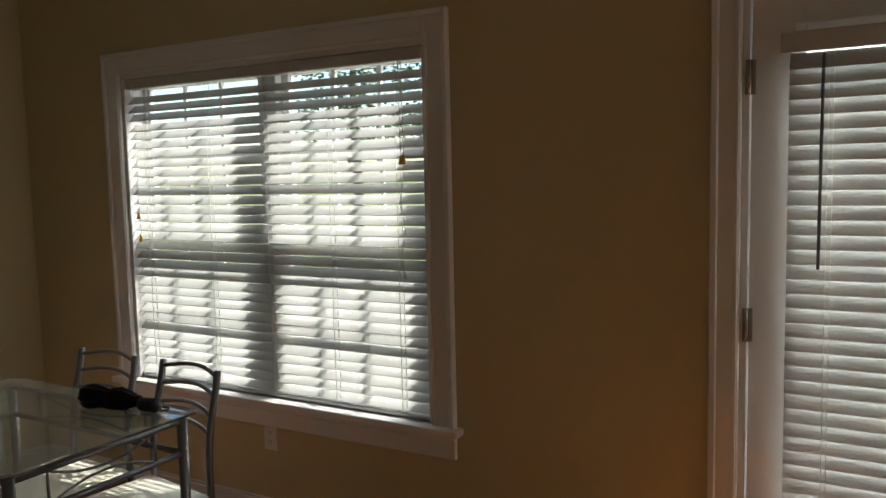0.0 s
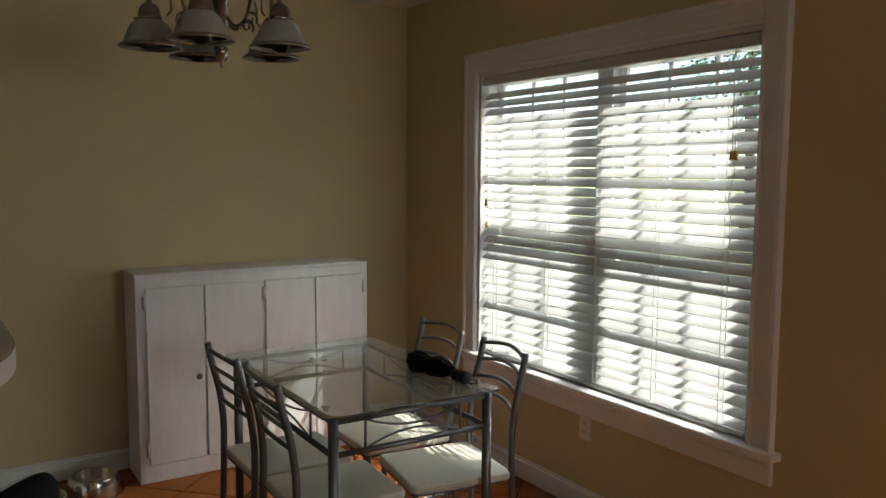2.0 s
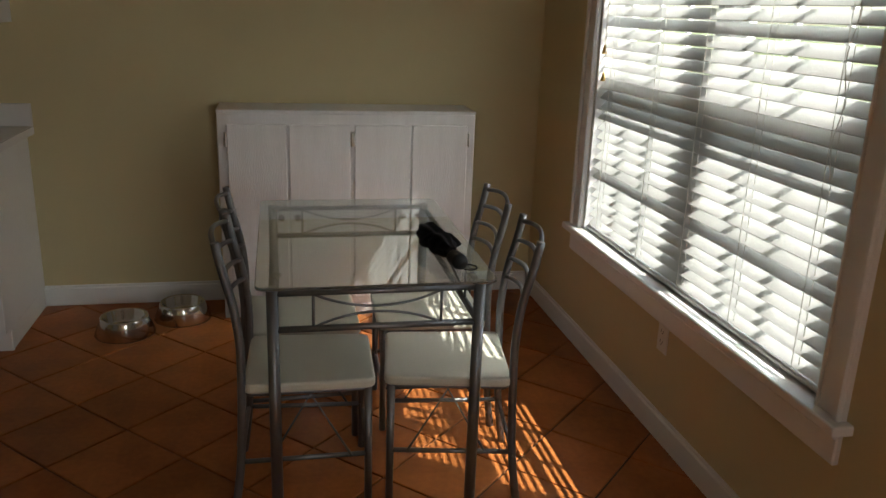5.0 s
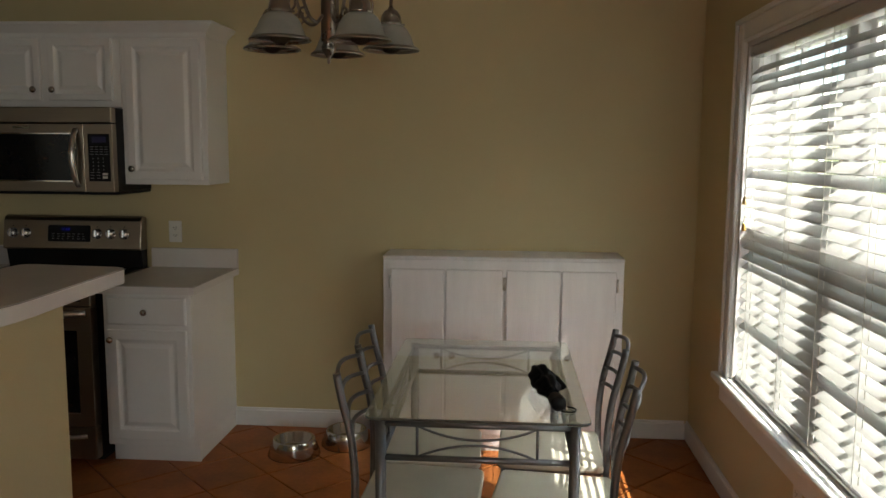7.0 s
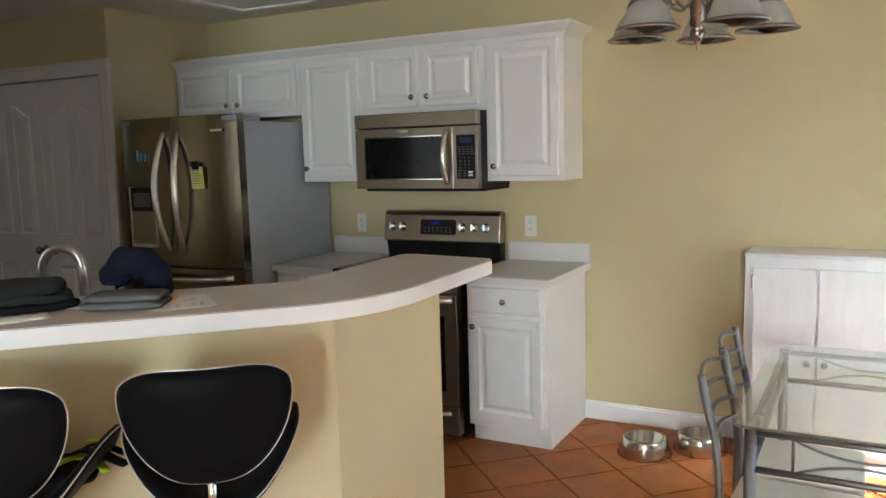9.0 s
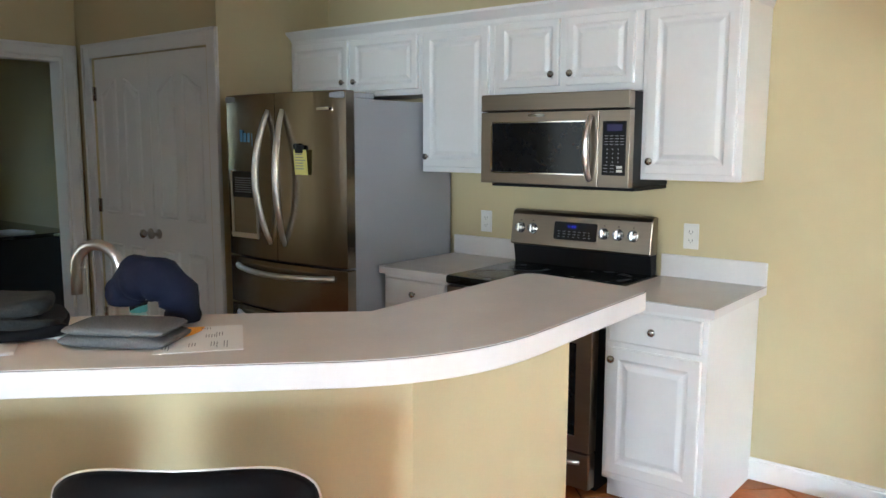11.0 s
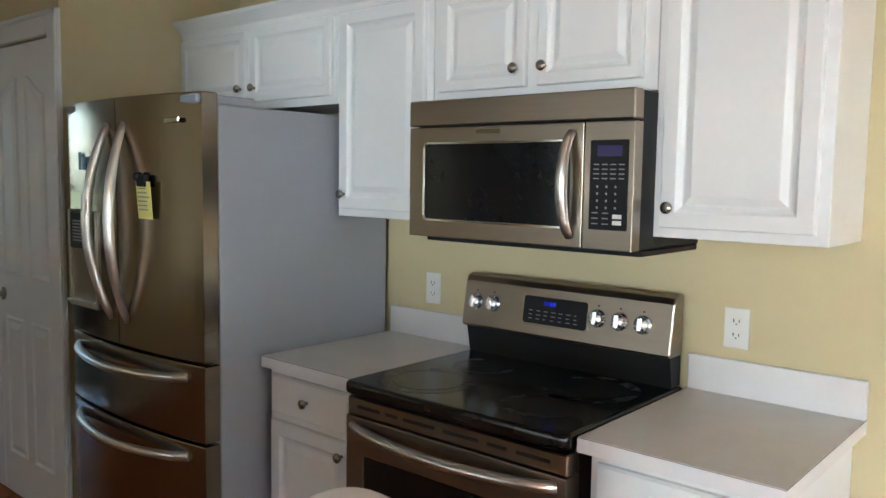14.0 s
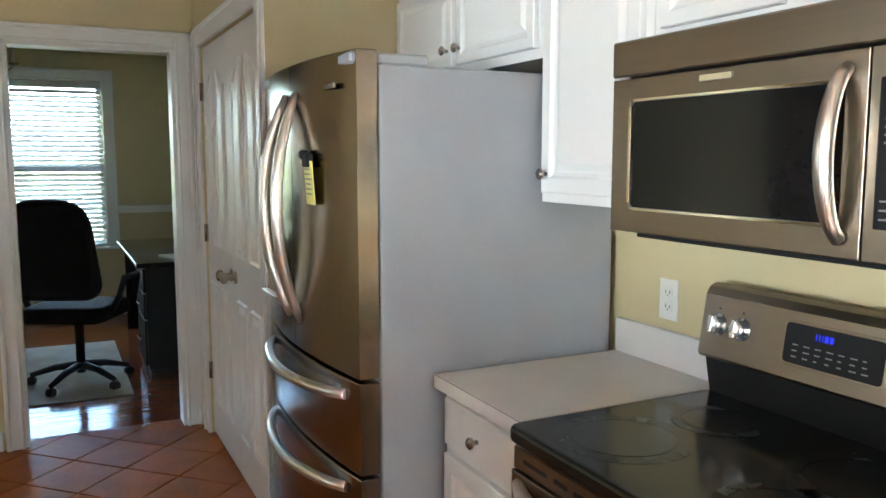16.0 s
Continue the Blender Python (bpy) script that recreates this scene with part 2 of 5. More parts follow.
def ring_frame(bm, x0, x1, outer, inner):
    """A flat frame across y and z, from x0 to x1: outer and inner are (y0, y1, z0, z1)."""
    loops = []
    for x, box4 in ((x0, outer), (x1, outer), (x1, inner), (x0, inner)):
        y0, y1, z0, z1 = box4
        loops.append([bm.verts.new((x, y, z)) for y, z in ((y0, z0), (y1, z0), (y1, z1), (y0, z1))])
    for a, b in zip(loops, loops[1:] + loops[:1]):
        for k in range(4):
            bm.faces.new((a[k], a[(k + 1) % 4], b[(k + 1) % 4], b[k]))
    sharp = [e for e in bm.edges if abs(e.verts[0].co.x - x1) < 1e-6 and abs(e.verts[1].co.x - x1) < 1e-6]
    bmesh.ops.bevel(bm, geom=sharp, offset=0.0025, segments=2, affect="EDGES", profile=0.5)
    return bm


def turned(bm, m):
    bmesh.ops.transform(bm, matrix=m, verts=bm.verts)
    return bm


def mesh_of(name, bm, mat):
    bmesh.ops.recalc_face_normals(bm, faces=bm.faces)
    me = bpy.data.meshes.new(name)
    bm.to_mesh(me)
    bm.free()
    me.materials.append(mat)
    return me


def part(name, bm, mat, parent=None, label=""):
    ob = new(name, mesh_of(name, bm, mat))
    if parent is not None:
        ob.parent = parent
    return tagged(ob, label)


def piece(name, me, parent, m):
    """A repeated piece that shares its mesh."""
    ob = new(name, me)
    ob.parent = parent
    ob.matrix_basis = m
    return ob


def thing(name, m, label, category, group=""):
    """An empty at the base of a thing, which carries its parts."""
    ob = new(name)
    ob.matrix_basis = m
    return tagged(ob, label, category, group)


def setting(name, bm, mat, label, category="wall"):
    return tagged(part(name, bm, mat), label, category, kind="structure")


# ---- floor, walls, ceiling ----
W, N, S, E, TOP = -4.30, 2.925, -3.72, 5.00, 2.44
FL = 0.035  # height of the finished floor
PANTRY, ALCOVE = -3.47, -2.20
THICK = 0.13

floor = setting("floor", boxed(W - 0.2, E + 0.2, S - 0.13, N + 0.14, -0.12, FL - 0.008), GROUT, "terracotta tile floor laid on the diagonal with dark grout", "floor")
setting("ceiling", boxed(W - 0.2, E + 0.2, S - 0.2, N + 0.2, TOP, TOP + 0.12), CEILING, "off-white textured ceiling", "ceiling")
WX0, WX1, WZ0, WZ1 = -3.562, -1.915, 0.575, 2.000  # window opening
DX0, DX1, DZ1 = -0.83, 0.06, 2.06  # glazed door opening
bm = bmesh.new()
# The gap at x 2.6 to 4.6 is made up, unseen, for fill light.
for x0, x1, z0, z1 in ((W - THICK, WX0, 0, TOP), (WX0, WX1, 0, WZ0), (WX0, WX1, WZ1, TOP), (WX1, DX0, 0, TOP), (DX0, DX1, DZ1, TOP), (DX1, 2.6, 0, TOP), (2.6, 4.6, 0, 0.90), (2.6, 4.6, 2.1, TOP), (4.6, E + THICK, 0, TOP)):
    box(bm, x0, x1, N, N + 0.15, z0, z1)
setting("wall_north", bm, WALL, "tan painted wall with a wide window and a glazed door")
setting("wall_west", boxed(W - THICK, W, ALCOVE - 0.6, N, 0, TOP), WALL, "tan painted kitchen and dining wall")
setting("wall_alcove", boxed(W, PANTRY, ALCOVE - 0.1, ALCOVE, 0, TOP), WALL, "tan painted side wall beside the fridge")
PY0, PY1, PZ = -3.53, -2.275, 2.055
bm = bmesh.new()
for y0, y1, z0, z1 in ((PY0, ALCOVE - 0.1, PZ, TOP), (S, PY0, 0, TOP)):
    box(bm, PANTRY - 0.11, PANTRY, y0, y1, z0, z1)
setting("wall_pantry", bm, WALL, "tan painted wall round the pantry doors")
setting("wall_pantry_back", boxed(W, W + 0.05, S - 0.13, ALCOVE - 0.1, 0, TOP), WALL, "plain wall closing the pantry")
OX0, OX1, OZ = -3.37, -2.58, 2.06
bm = bmesh.new()
for x0, x1, z0, z1 in ((W, OX0, 0, TOP), (OX0, OX1, OZ, TOP), (OX1, E, 0, TOP)):
    box(bm, x0, x1, S - 0.13, S, z0, z1)
setting("wall_south", bm, WALL, "tan painted wall with an open doorway to the office")
setting("wall_east", boxed(E, E + THICK, S - 0.13, N, 0, TOP), WALL, "tan painted wall closing the living space")
bm = bmesh.new()
for y0, y1, z0, z1 in ((S, -2.9, 0, TOP), (-2.9, -1.5, 0, 0.9), (-2.9, -1.5, 2.1, TOP), (-1.5, -0.42, 0, TOP)):
    box(bm, 0.35, 0.47, y0, y1, z0, z1)
setting("wall_kitchen_east", bm, WALL, "tan painted kitchen wall with a window opening")
setting("wall_sink_end", boxed(-1.46, 0.47, -0.42, -0.30, 0, TOP), WALL, "tan painted wall at the end of the bar")


def baseboard(name, x0, x1, y0, y1):
    bm = boxed(x0, x1, y0, y1, FL, 0.125, 0.004)
    if abs(x1 - x0) < abs(y1 - y0):
        box(bm, x0, x0 + (x1 - x0) * 0.6, y0, y1, 0.124, 0.137, 0.003)
    else:
        box(bm, x0, x1, y1 - (y1 - y0) * 0.6, y1, 0.124, 0.137, 0.003)
    setting(name, bm, TRIM, "white painted baseboard", "baseboard")


baseboard("baseboard_west", W, W + 0.016, 0.47, N - 0.016)
baseboard("baseboard_north", W, DX0 - 0.095, N - 0.016, N)
baseboard("baseboard_south", OX1 + 0.1, E, S, S + 0.016)
baseboard("baseboard_east", DX1 + 0.095, E, N - 0.016, N)

# ---- window, blind and outer door ----


def casing(name, x0, x1, z0, z1, y, width, parent, toward=-1, foot=False):
    """Moulded boards round an opening in a wall across y; toward is the side of the room."""
    def board(bm, a0, a1, c0, c1):
        box(bm, a0, a1, y, y + toward * 0.018, c0, c1, 0.003)
    for a0, a1, c0, c1 in ((x0 - width, x0, z0, z1 + width), (x1, x1 + width, z0, z1 + width), (x0, x1, z1, z1 + width)):
        bm = bmesh.new()
        board(bm, a0, a1, c0, c1)
        if a1 - a0 < 0.3:
            inner = a1 if a1 <= x0 + 1e-6 else a0
            outer = a0 if a1 <= x0 + 1e-6 else a1
            sign = 1 if outer > inner else -1
            box(bm, outer - sign * 0.022, outer, y + toward * 0.016, y + toward * 0.030, c0, c1, 0.004)
            box(bm, inner + sign * 0.004, inner + sign * 0.016, y + toward * 0.016, y + toward * 0.023, c0, c1, 0.003)
        else:
            box(bm, a0 - width, a1 + width, y + toward * 0.016, y + toward * 0.030, c1 - 0.022, c1, 0.004)
            box(bm, a0, a1, y + toward * 0.016, y + toward * 0.023, c0 + 0.004, c0 + 0.016, 0.003)
        part(name, bm, TRIM, parent)


def sash(parent, x0, x1, z0, z1, y, bars, rails):
    """A glazed sash: frame, glazing bars and one pane of glass in each field."""
    bm = bmesh.new()
    w = 0.042
    for a in ((x0, x0 + w, z0, z1), (x1 - w, x1, z0, z1), (x0 + w, x1 - w, z0, z0 + w), (x0 + w, x1 - w, z1 - w, z1)):
        box(bm, a[0], a[1], y, y + 0.035, a[2], a[3], 0.004)
    frame_part = part("sash_frame", bm, TRIM, parent)
    for k in range(1, bars + 1):
        x = x0 + w + (x1 - x0 - 2 * w) * k / (bars + 1)
        part("glazing_bar", boxed(x - 0.009, x + 0.009, y + 0.008, y + 0.026, z0 + w, z1 - w), TRIM, frame_part)
    for k in range(1, rails + 1):
        z = z0 + w + (z1 - z0 - 2 * w) * k / (rails + 1)
        part("glazing_bar", boxed(x0 + w, x1 - w, y + 0.009, y + 0.025, z - 0.009, z + 0.009), TRIM, frame_part)
    pane = part("pane", boxed(x0 + w, x1 - w, y + 0.015, y + 0.019, z0 + w, z1 - w), GLASS, frame_part, "clear window glass")
    pane.visible_shadow = False


window = thing("window_1", Matrix(), "white double-hung twin window with painted casing and sill", "window")
window["kind"] = "structure"
casing("window_casing", WX0, WX1, WZ0, WZ1, N, 0.10, window)
bm = boxed(WX0 - 0.125, WX1 + 0.125, N - 0.055, N + 0.10, WZ0 - 0.022, WZ0 + 0.006, 0.006, 2)
part("window_sill", bm, TRIM, window)
bm = boxed(WX0 - 0.10, WX1 + 0.10, N - 0.02, N, WZ0 - 0.115, WZ0 - 0.022, 0.004)
box(bm, WX0 - 0.10, WX1 + 0.10, N - 0.028, N, WZ0 - 0.045, WZ0 - 0.022, 0.006)
part("window_apron", bm, TRIM, window)
bm = boxed(WX0 - 0.001, WX0 + 0.018, N, N + 0.14, WZ0, WZ1)
box(bm, WX1 - 0.018, WX1 + 0.001, N, N + 0.14, WZ0, WZ1)
box(bm, WX0 + 0.018, WX1 - 0.018, N, N + 0.14, WZ1 - 0.018, WZ1 + 0.001)
part("window_jamb", bm, TRIM, window)
MID = (WX0 + WX1) / 2
part("mullion", boxed(MID - 0.045, MID + 0.045, N + 0.075, N + 0.145, WZ0 + 0.004, WZ1 - 0.018, 0.004), TRIM, window)
for x0, x1 in ((WX0 + 0.018, MID - 0.045), (MID + 0.045, WX1 - 0.018)):
    zm = 1.29
    sash(window, x0, x1, zm - 0.03, WZ1 - 0.018, N + 0.108, 2, 1)
    sash(window, x0, x1, WZ0 + 0.006, zm + 0.012, N + 0.07, 2, 1)


def blind(name, x0, x1, z0, z1, y, pitch, deep, tilt, label, cords, valance=0.06):
    """A slatted blind, its inner edges tipped down by tilt degrees."""
    ob = thing(name, Matrix.Translation((0, y, z0)), label, "window blind")
    high = z1 - z0
    part("headrail", boxed(x0, x1, -0.028, 0.028, high - valance, high, 0.004), SLAT, ob)
    part("bottom_rail", boxed(x0, x1, -0.026, 0.026, 0.004, 0.022, 0.005), SLAT, ob)
    bm = bmesh.new()
    steps = 6
    rows = []
    for k in range(steps + 1):
        u = -deep / 2 + deep * k / steps
        rows.append((u, 0.0004 * (1 - (2 * u / deep) ** 2)))
    for lift in (0.0, 0.0026):
        line = [[bm.verts.new((x, u, c + lift)) for u, c in rows] for x in (x0, x1)]
        for k in range(steps):
            bm.faces.new((line[0][k], line[0][k + 1], line[1][k + 1], line[1][k]))
    bm.verts.ensure_lookup_table()
    per = 2 * (steps + 1)
    for k in (0, steps):
        bm.faces.new((bm.verts[k], bm.verts[steps + 1 + k], bm.verts[per + steps + 1 + k], bm.verts[per + k]))
    me = mesh_of("slat", bm, SLAT)
    count = int((high - valance - 0.04) / pitch)
    rng = random.Random(3)
    for k in range(count + 1):
        z = 0.042 + k * pitch
        if z > high - valance - 0.01:
            break
        piece("slat", me, ob, pose(0, 0, z, tilt + rng.uniform(-1.2, 1.2), rng.uniform(-0.05, 0.05), 0))
    for x in cords:
        bm = bmesh.new()
        for s in (-1, 1):
            tube(bm, [(x, s * deep * 0.47, 0.02), (x, s * deep * 0.47, high - valance)], 0.0011, 5)
        tube(bm, [(x + 0.012, -deep * 0.2, 0.02), (x + 0.012, -deep * 0.2, high - valance)], 0.0012, 5)
        part("ladder_cord", bm, CORD, ob)
    return ob


BX0, BX1 = WX0 + 0.024, WX1 - 0.024
wide_blind = blind("window_blind", BX0, BX1, WZ0 + 0.008, WZ1 - 0.02, N + 0.032, 0.0420, 0.050, 43, "white two-inch slat blind with tilted slats and brass tassels",
                   [BX0 + 0.10, BX0 + 0.50, BX0 + 0.83, BX0 + 1.16, BX1 - 0.12], 0.045)
for x, low in ((BX1 - 0.095, 1.585), (BX1 - 0.082, 1.585), (BX0 + 0.045, 1.37), (BX0 + 0.055, 1.262)):
    bm = tube(bmesh.new(), [(x, -0.034, WZ1 - 0.05 - 0.583), (x + 0.004, -0.036, low - 0.583)], 0.0014, 5)
    cord = part("pull_cord", bm, CORD, wide_blind)
    part("tassel", lathe(bmesh.new(), [(0.003, 0.034), (0.006, 0.026), (0.009, 0.006), (0.011, 0.0), (0.004, -0.002)], (x + 0.004, -0.036, low - 0.583 - 0.03), 10), BRASS, cord, "small brass cord tassel")
bm = tube(bmesh.new(), [(BX1 - 0.088 + 0.010 * math.sin(k * 0.9), -0.036, 0.99 - 0.03 * k) for k in range(16)], 0.0013, 5)
part("pull_cord", bm, CORD, wide_blind)

glazed_door = thing("door_1", Matrix(), "white glazed outer door with a slatted blind behind its glass", "door")
glazed_door["kind"] = "structure"
casing("door_casing", DX0, DX1, 0, DZ1, N, 0.085, glazed_door)
bm = boxed(DX0, DX0 + 0.02, N, N + 0.15, 0, DZ1)
box(bm, DX1 - 0.02, DX1, N, N + 0.15, 0, DZ1)
box(bm, DX0 + 0.02, DX1 - 0.02, N, N + 0.15, DZ1 - 0.02, DZ1)
part("door_jamb", bm, TRIM, glazed_door)
GX0, GX1, GZ0, GZ1 = DX0 + 0.16, DX1 - 0.16, 0.28, 1.90
bm = bmesh.new()
for a in ((DX0 + 0.024, GX0, 0.012, DZ1 - 0.024), (GX1, DX1 - 0.024, 0.012, DZ1 - 0.024), (GX0, GX1, 0.012, GZ0), (GX0, GX1, GZ1, DZ1 - 0.024)):
    box(bm, a[0], a[1], N + 0.012, N + 0.056, a[2], a[3], 0.002)
leaf = part("door_leaf", bm, TRIM, glazed_door)
bm = bmesh.new()
for a in ((GX0 - 0.02, GX0 + 0.012, GZ0 - 0.02, GZ1 + 0.02), (GX1 - 0.012, GX1 + 0.02, GZ0 - 0.02, GZ1 + 0.02), (GX0 + 0.012, GX1 - 0.012, GZ0 - 0.02, GZ0 + 0.012), (GX0 + 0.012, GX1 - 0.012, GZ1 - 0.012, GZ1 + 0.02)):
    box(bm, a[0], a[1], N + 0.002, N + 0.012, a[2], a[3], 0.003)
part("glazing_bead", bm, TRIM, leaf)
pane = part("pane", boxed(GX0, GX1, N + 0.05, N + 0.054, GZ0, GZ1), GLASS, leaf, "clear door glass")
pane.visible_shadow = False
for z in (0.25, 1.043, 1.777):
    bm = tube(bmesh.new(), [(DX0 + 0.02, N - 0.008, z - 0.05), (DX0 + 0.02, N - 0.008, z + 0.05)], 0.007, 8)
    box(bm, DX0 + 0.008, DX0 + 0.036, N - 0.003, N + 0.014, z - 0.05, z + 0.05)
    part("hinge", bm, NICKEL, leaf)
door_blind = blind("door_blind", GX0 - 0.028, GX1 + 0.028, 0.245, 1.885, N - 0.032, 0.0422, 0.050, 65, "white slat blind hung on the glazed door, nearly shut", [GX0 + 0.075, GX1 - 0.075], 0.05)
part("valance", boxed(GX0 - 0.047, GX1 + 0.047, -0.036, -0.030, 1.585, 1.642, 0.002), SLAT, door_blind)
part("tilt_wand", tube(bmesh.new(), [(GX0 + 0.062, -0.04, 1.575), (GX0 + 0.058, -0.044, 0.982)], 0.0045, 8), material("grey_wand", (0.12, 0.12, 0.13), 0.4), door_blind, "dark grey tilt wand")

# ---- pantry doors, doorway ----
pantry_door = thing("door_2", Matrix(), "pair of white moulded pantry doors, closed, with bronze knobs", "door")
pantry_door["kind"] = "structure"


def side_casing(parent, y0, y1, z1, x, width):
    for a0, a1, c0, c1 in ((y0 - width, y0, 0, z1 + width), (y1, y1 + width, 0, z1 + width), (y0, y1, z1, z1 + width)):
        bm = boxed(x, x + 0.018, a0, a1, c0, c1, 0.003)
        if a1 - a0 < 0.3:
            out = a0 if a1 <= y0 + 1e-6 else a1
            s = 1 if out > (a0 + a1) / 2 else -1
            box(bm, x + 0.016, x + 0.028, out - s * 0.02, out, c0, c1, 0.004)
        else:
            box(bm, x + 0.016, x + 0.028, a0 - width, a1 + width, c1 - 0.02, c1, 0.004)
        part("door_casing", bm, TRIM, parent)


side_casing(pantry_door, PY0, PY1, PZ, PANTRY, 0.09)


def moulded_leaf(parent, y0, y1, knob_y):
    """A door leaf with four raised panels, the upper pair under a sloping arch."""
    x, wide = PANTRY - 0.012, y1 - y0
    leaf = part("door_leaf", boxed(x - 0.03, x, y0 + 0.003, y1 - 0.003, FL + 0.01, PZ - 0.006, 0.002), TRIM, parent)
    st = 0.095
    pw = (wide - 3 * st) / 2 + 0.01
    for k in range(2):
        a0 = y0 + st * 0.85 + k * (pw + st * 0.9)
        a1 = a0 + pw
        up = (1.775, 1.855) if k == 0 else (1.855, 1.775)
        for z0, zl, zr in ((0.24, 0.87, 0.87), (1.06, up[0] + 0.06, up[1] + 0.06)):
            bm = bmesh.new()
            for inset, d in ((0.0, 0.0004), (0.007, 0.010), (0.016, 0.0015), (0.022, 0.0012), (0.044, 0.010)):
                pts = [(a0 + inset, z0 + inset), (a1 - inset, z0 + inset)]
                for j in range(11):
                    t = 1 - j / 10
                    ease = t * t * (3 - 2 * t)
                    pts.append((a0 + inset + (pw - 2 * inset) * t, zl + (zr - zl) * ease - inset * 1.15))
                ring = [bm.verts.new((x + d, p[0], p[1])) for p in pts]
                if inset:
                    for j in range(13):
                        bm.faces.new((last[j], last[(j + 1) % 13], ring[(j + 1) % 13], ring[j]))
                last = ring
            bm.faces.new(last)
            part("door_panel", bm, TRIM, leaf)
    bm = lathe(bmesh.new(), [(0.030, 0.0), (0.030, 0.006), (0.012, 0.010), (0.011, 0.035), (0.022, 0.042), (0.027, 0.052), (0.026, 0.062), (0.016, 0.070), (0.0, 0.072)], (0, 0, 0), 18)
    part("door_knob", turned(bm, pose(x, knob_y, 0.965, 0, 90, 0)), PEWTER, leaf, "dark bronze round door knob")
    outer = y0 if abs(knob_y - y1) < abs(knob_y - y0) else y1
    for z in (0.38, 1.11, 1.83):
        bm = tube(bmesh.new(), [(x + 0.012, outer, z - 0.045), (x + 0.012, outer, z + 0.045)], 0.007, 8)
        box(bm, x, x + 0.008, outer - 0.018, outer + 0.018, z - 0.044, z + 0.044)
        part("hinge", bm, NICKEL, leaf)


PM = (PY0 + PY1) / 2
moulded_leaf(pantry_door, PY0, PM, PM - 0.045)
moulded_leaf(pantry_door, PM, PY1, PM + 0.045)

doorway = thing("door_3", Matrix(), "white cased doorway without a leaf, open to the office", "doorway")
doorway["kind"] = "structure"
casing("door_casing", OX0, OX1, 0, OZ, S, 0.085, doorway, 1)
bm = boxed(OX0, OX0 + 0.018, S - 0.135, S, 0, OZ)
box(bm, OX1 - 0.018, OX1, S - 0.135, S, 0, OZ)
box(bm, OX0 + 0.018, OX1 - 0.018, S - 0.135, S, OZ - 0.018, OZ)
part("door_jamb", bm, TRIM, doorway)

# ---- office beyond the doorway ----
OW, OS, OE = -4.35, -7.25, -0.9
setting("office_floor", boxed(OW, OE, OS, S - 0.13, -0.1, FL - 0.002), WOOD_FLOOR, "polished red-brown hardwood office floor", "floor")
setting("office_ceiling", boxed(OW, OE, OS - 0.1, S - 0.13, TOP, TOP + 0.1), CEILING, "off-white office ceiling", "ceiling")
setting("office_wall_west", boxed(OW - 0.1, OW, OS, S - 0.13, 0, TOP), WALL, "tan office wall")
setting("office_wall_east", boxed(OE, OE + 0.1, OS, S - 0.13, 0, TOP), WALL, "tan office wall")
QX0, QX1, QZ0, QZ1 = -3.22, -2.0, 0.68, 2.18
bm = bmesh.new()
for x0, x1, z0, z1 in ((OW - 0.1, QX0, 0, TOP), (QX0, QX1, 0, QZ0), (QX0, QX1, QZ1, TOP), (QX1, OE + 0.1, 0, TOP)):
    box(bm, x0, x1, OS - 0.14, OS, z0, z1)
setting("office_wall_south", bm, WALL, "tan office wall with a blinded window")
ofwin = thing("window_2", Matrix(), "white office window with casing behind a bright blind", "window")
ofwin["kind"] = "structure"
casing("window_casing", QX0, QX1, QZ0, QZ1, OS, 0.10, ofwin, 1)
part("window_sill", boxed(QX0 - 0.12, QX1 + 0.12, OS - 0.06, OS + 0.05, QZ0 - 0.025, QZ0, 0.005), TRIM, ofwin)
sash(ofwin, QX0, QX1, 1.40, QZ1, OS - 0.11, 0, 0)
sash(ofwin, QX0, QX1, QZ0, 1.44, OS - 0.07, 0, 0)
blind("office_blind", QX0 + 0.01, QX1 - 0.01, QZ0 + 0.005, QZ1 - 0.005, OS - 0.015, 0.0437, 0.05, -40, "white slat blind glowing with daylight", [QX0 + 0.2, QX1 - 0.2])
bm = boxed(OW, QX0 - 0.1, OS, OS + 0.02, 0.985, 1.06, 0.005)
box(bm, OW, QX0 - 0.1, OS, OS + 0.032, 1.035, 1.055, 0.004)
setting("chair_rail", bm, TRIM, "white painted chair rail", "trim")
setting("office_baseboard", boxed(OW, OE, OS, OS + 0.016, 0, 0.13, 0.004), TRIM, "white office baseboard", "baseboard")

# ---- bar, kitchen counters ----
half = [(-2.51, 0.546), (-1.90, 0.546), (-1.06, -0.294), (-1.24, -0.294), (-1.95, 0.416), (-2.51, 0.416)]
setting("bar_wall", slab(bmesh.new(), half, FL, 1.112), WALL, "tan painted half wall carrying the bar top", "wall")
top_line = [(-2.692, 0.302), (-2.02, 0.322), (-1.42, -0.294), (-0.831, -0.294), (-1.85, 0.722), (-2.655, 0.697)]
bar_outline = rounded(top_line, [0.06, 0.0, 0.0, 0.0, 0.24, 0.05], 10)
bar_top = thing("bar_counter", Matrix.Translation((0, 0, 1.112)), "raised laminate bar top with a curved corner and white edge", "counter")
part("edge_band", slab(bmesh.new(), bar_outline, 0.0, 0.0455, 0.0015, 1), LAMINATE_EDGE, bar_top, "white laminate edge")


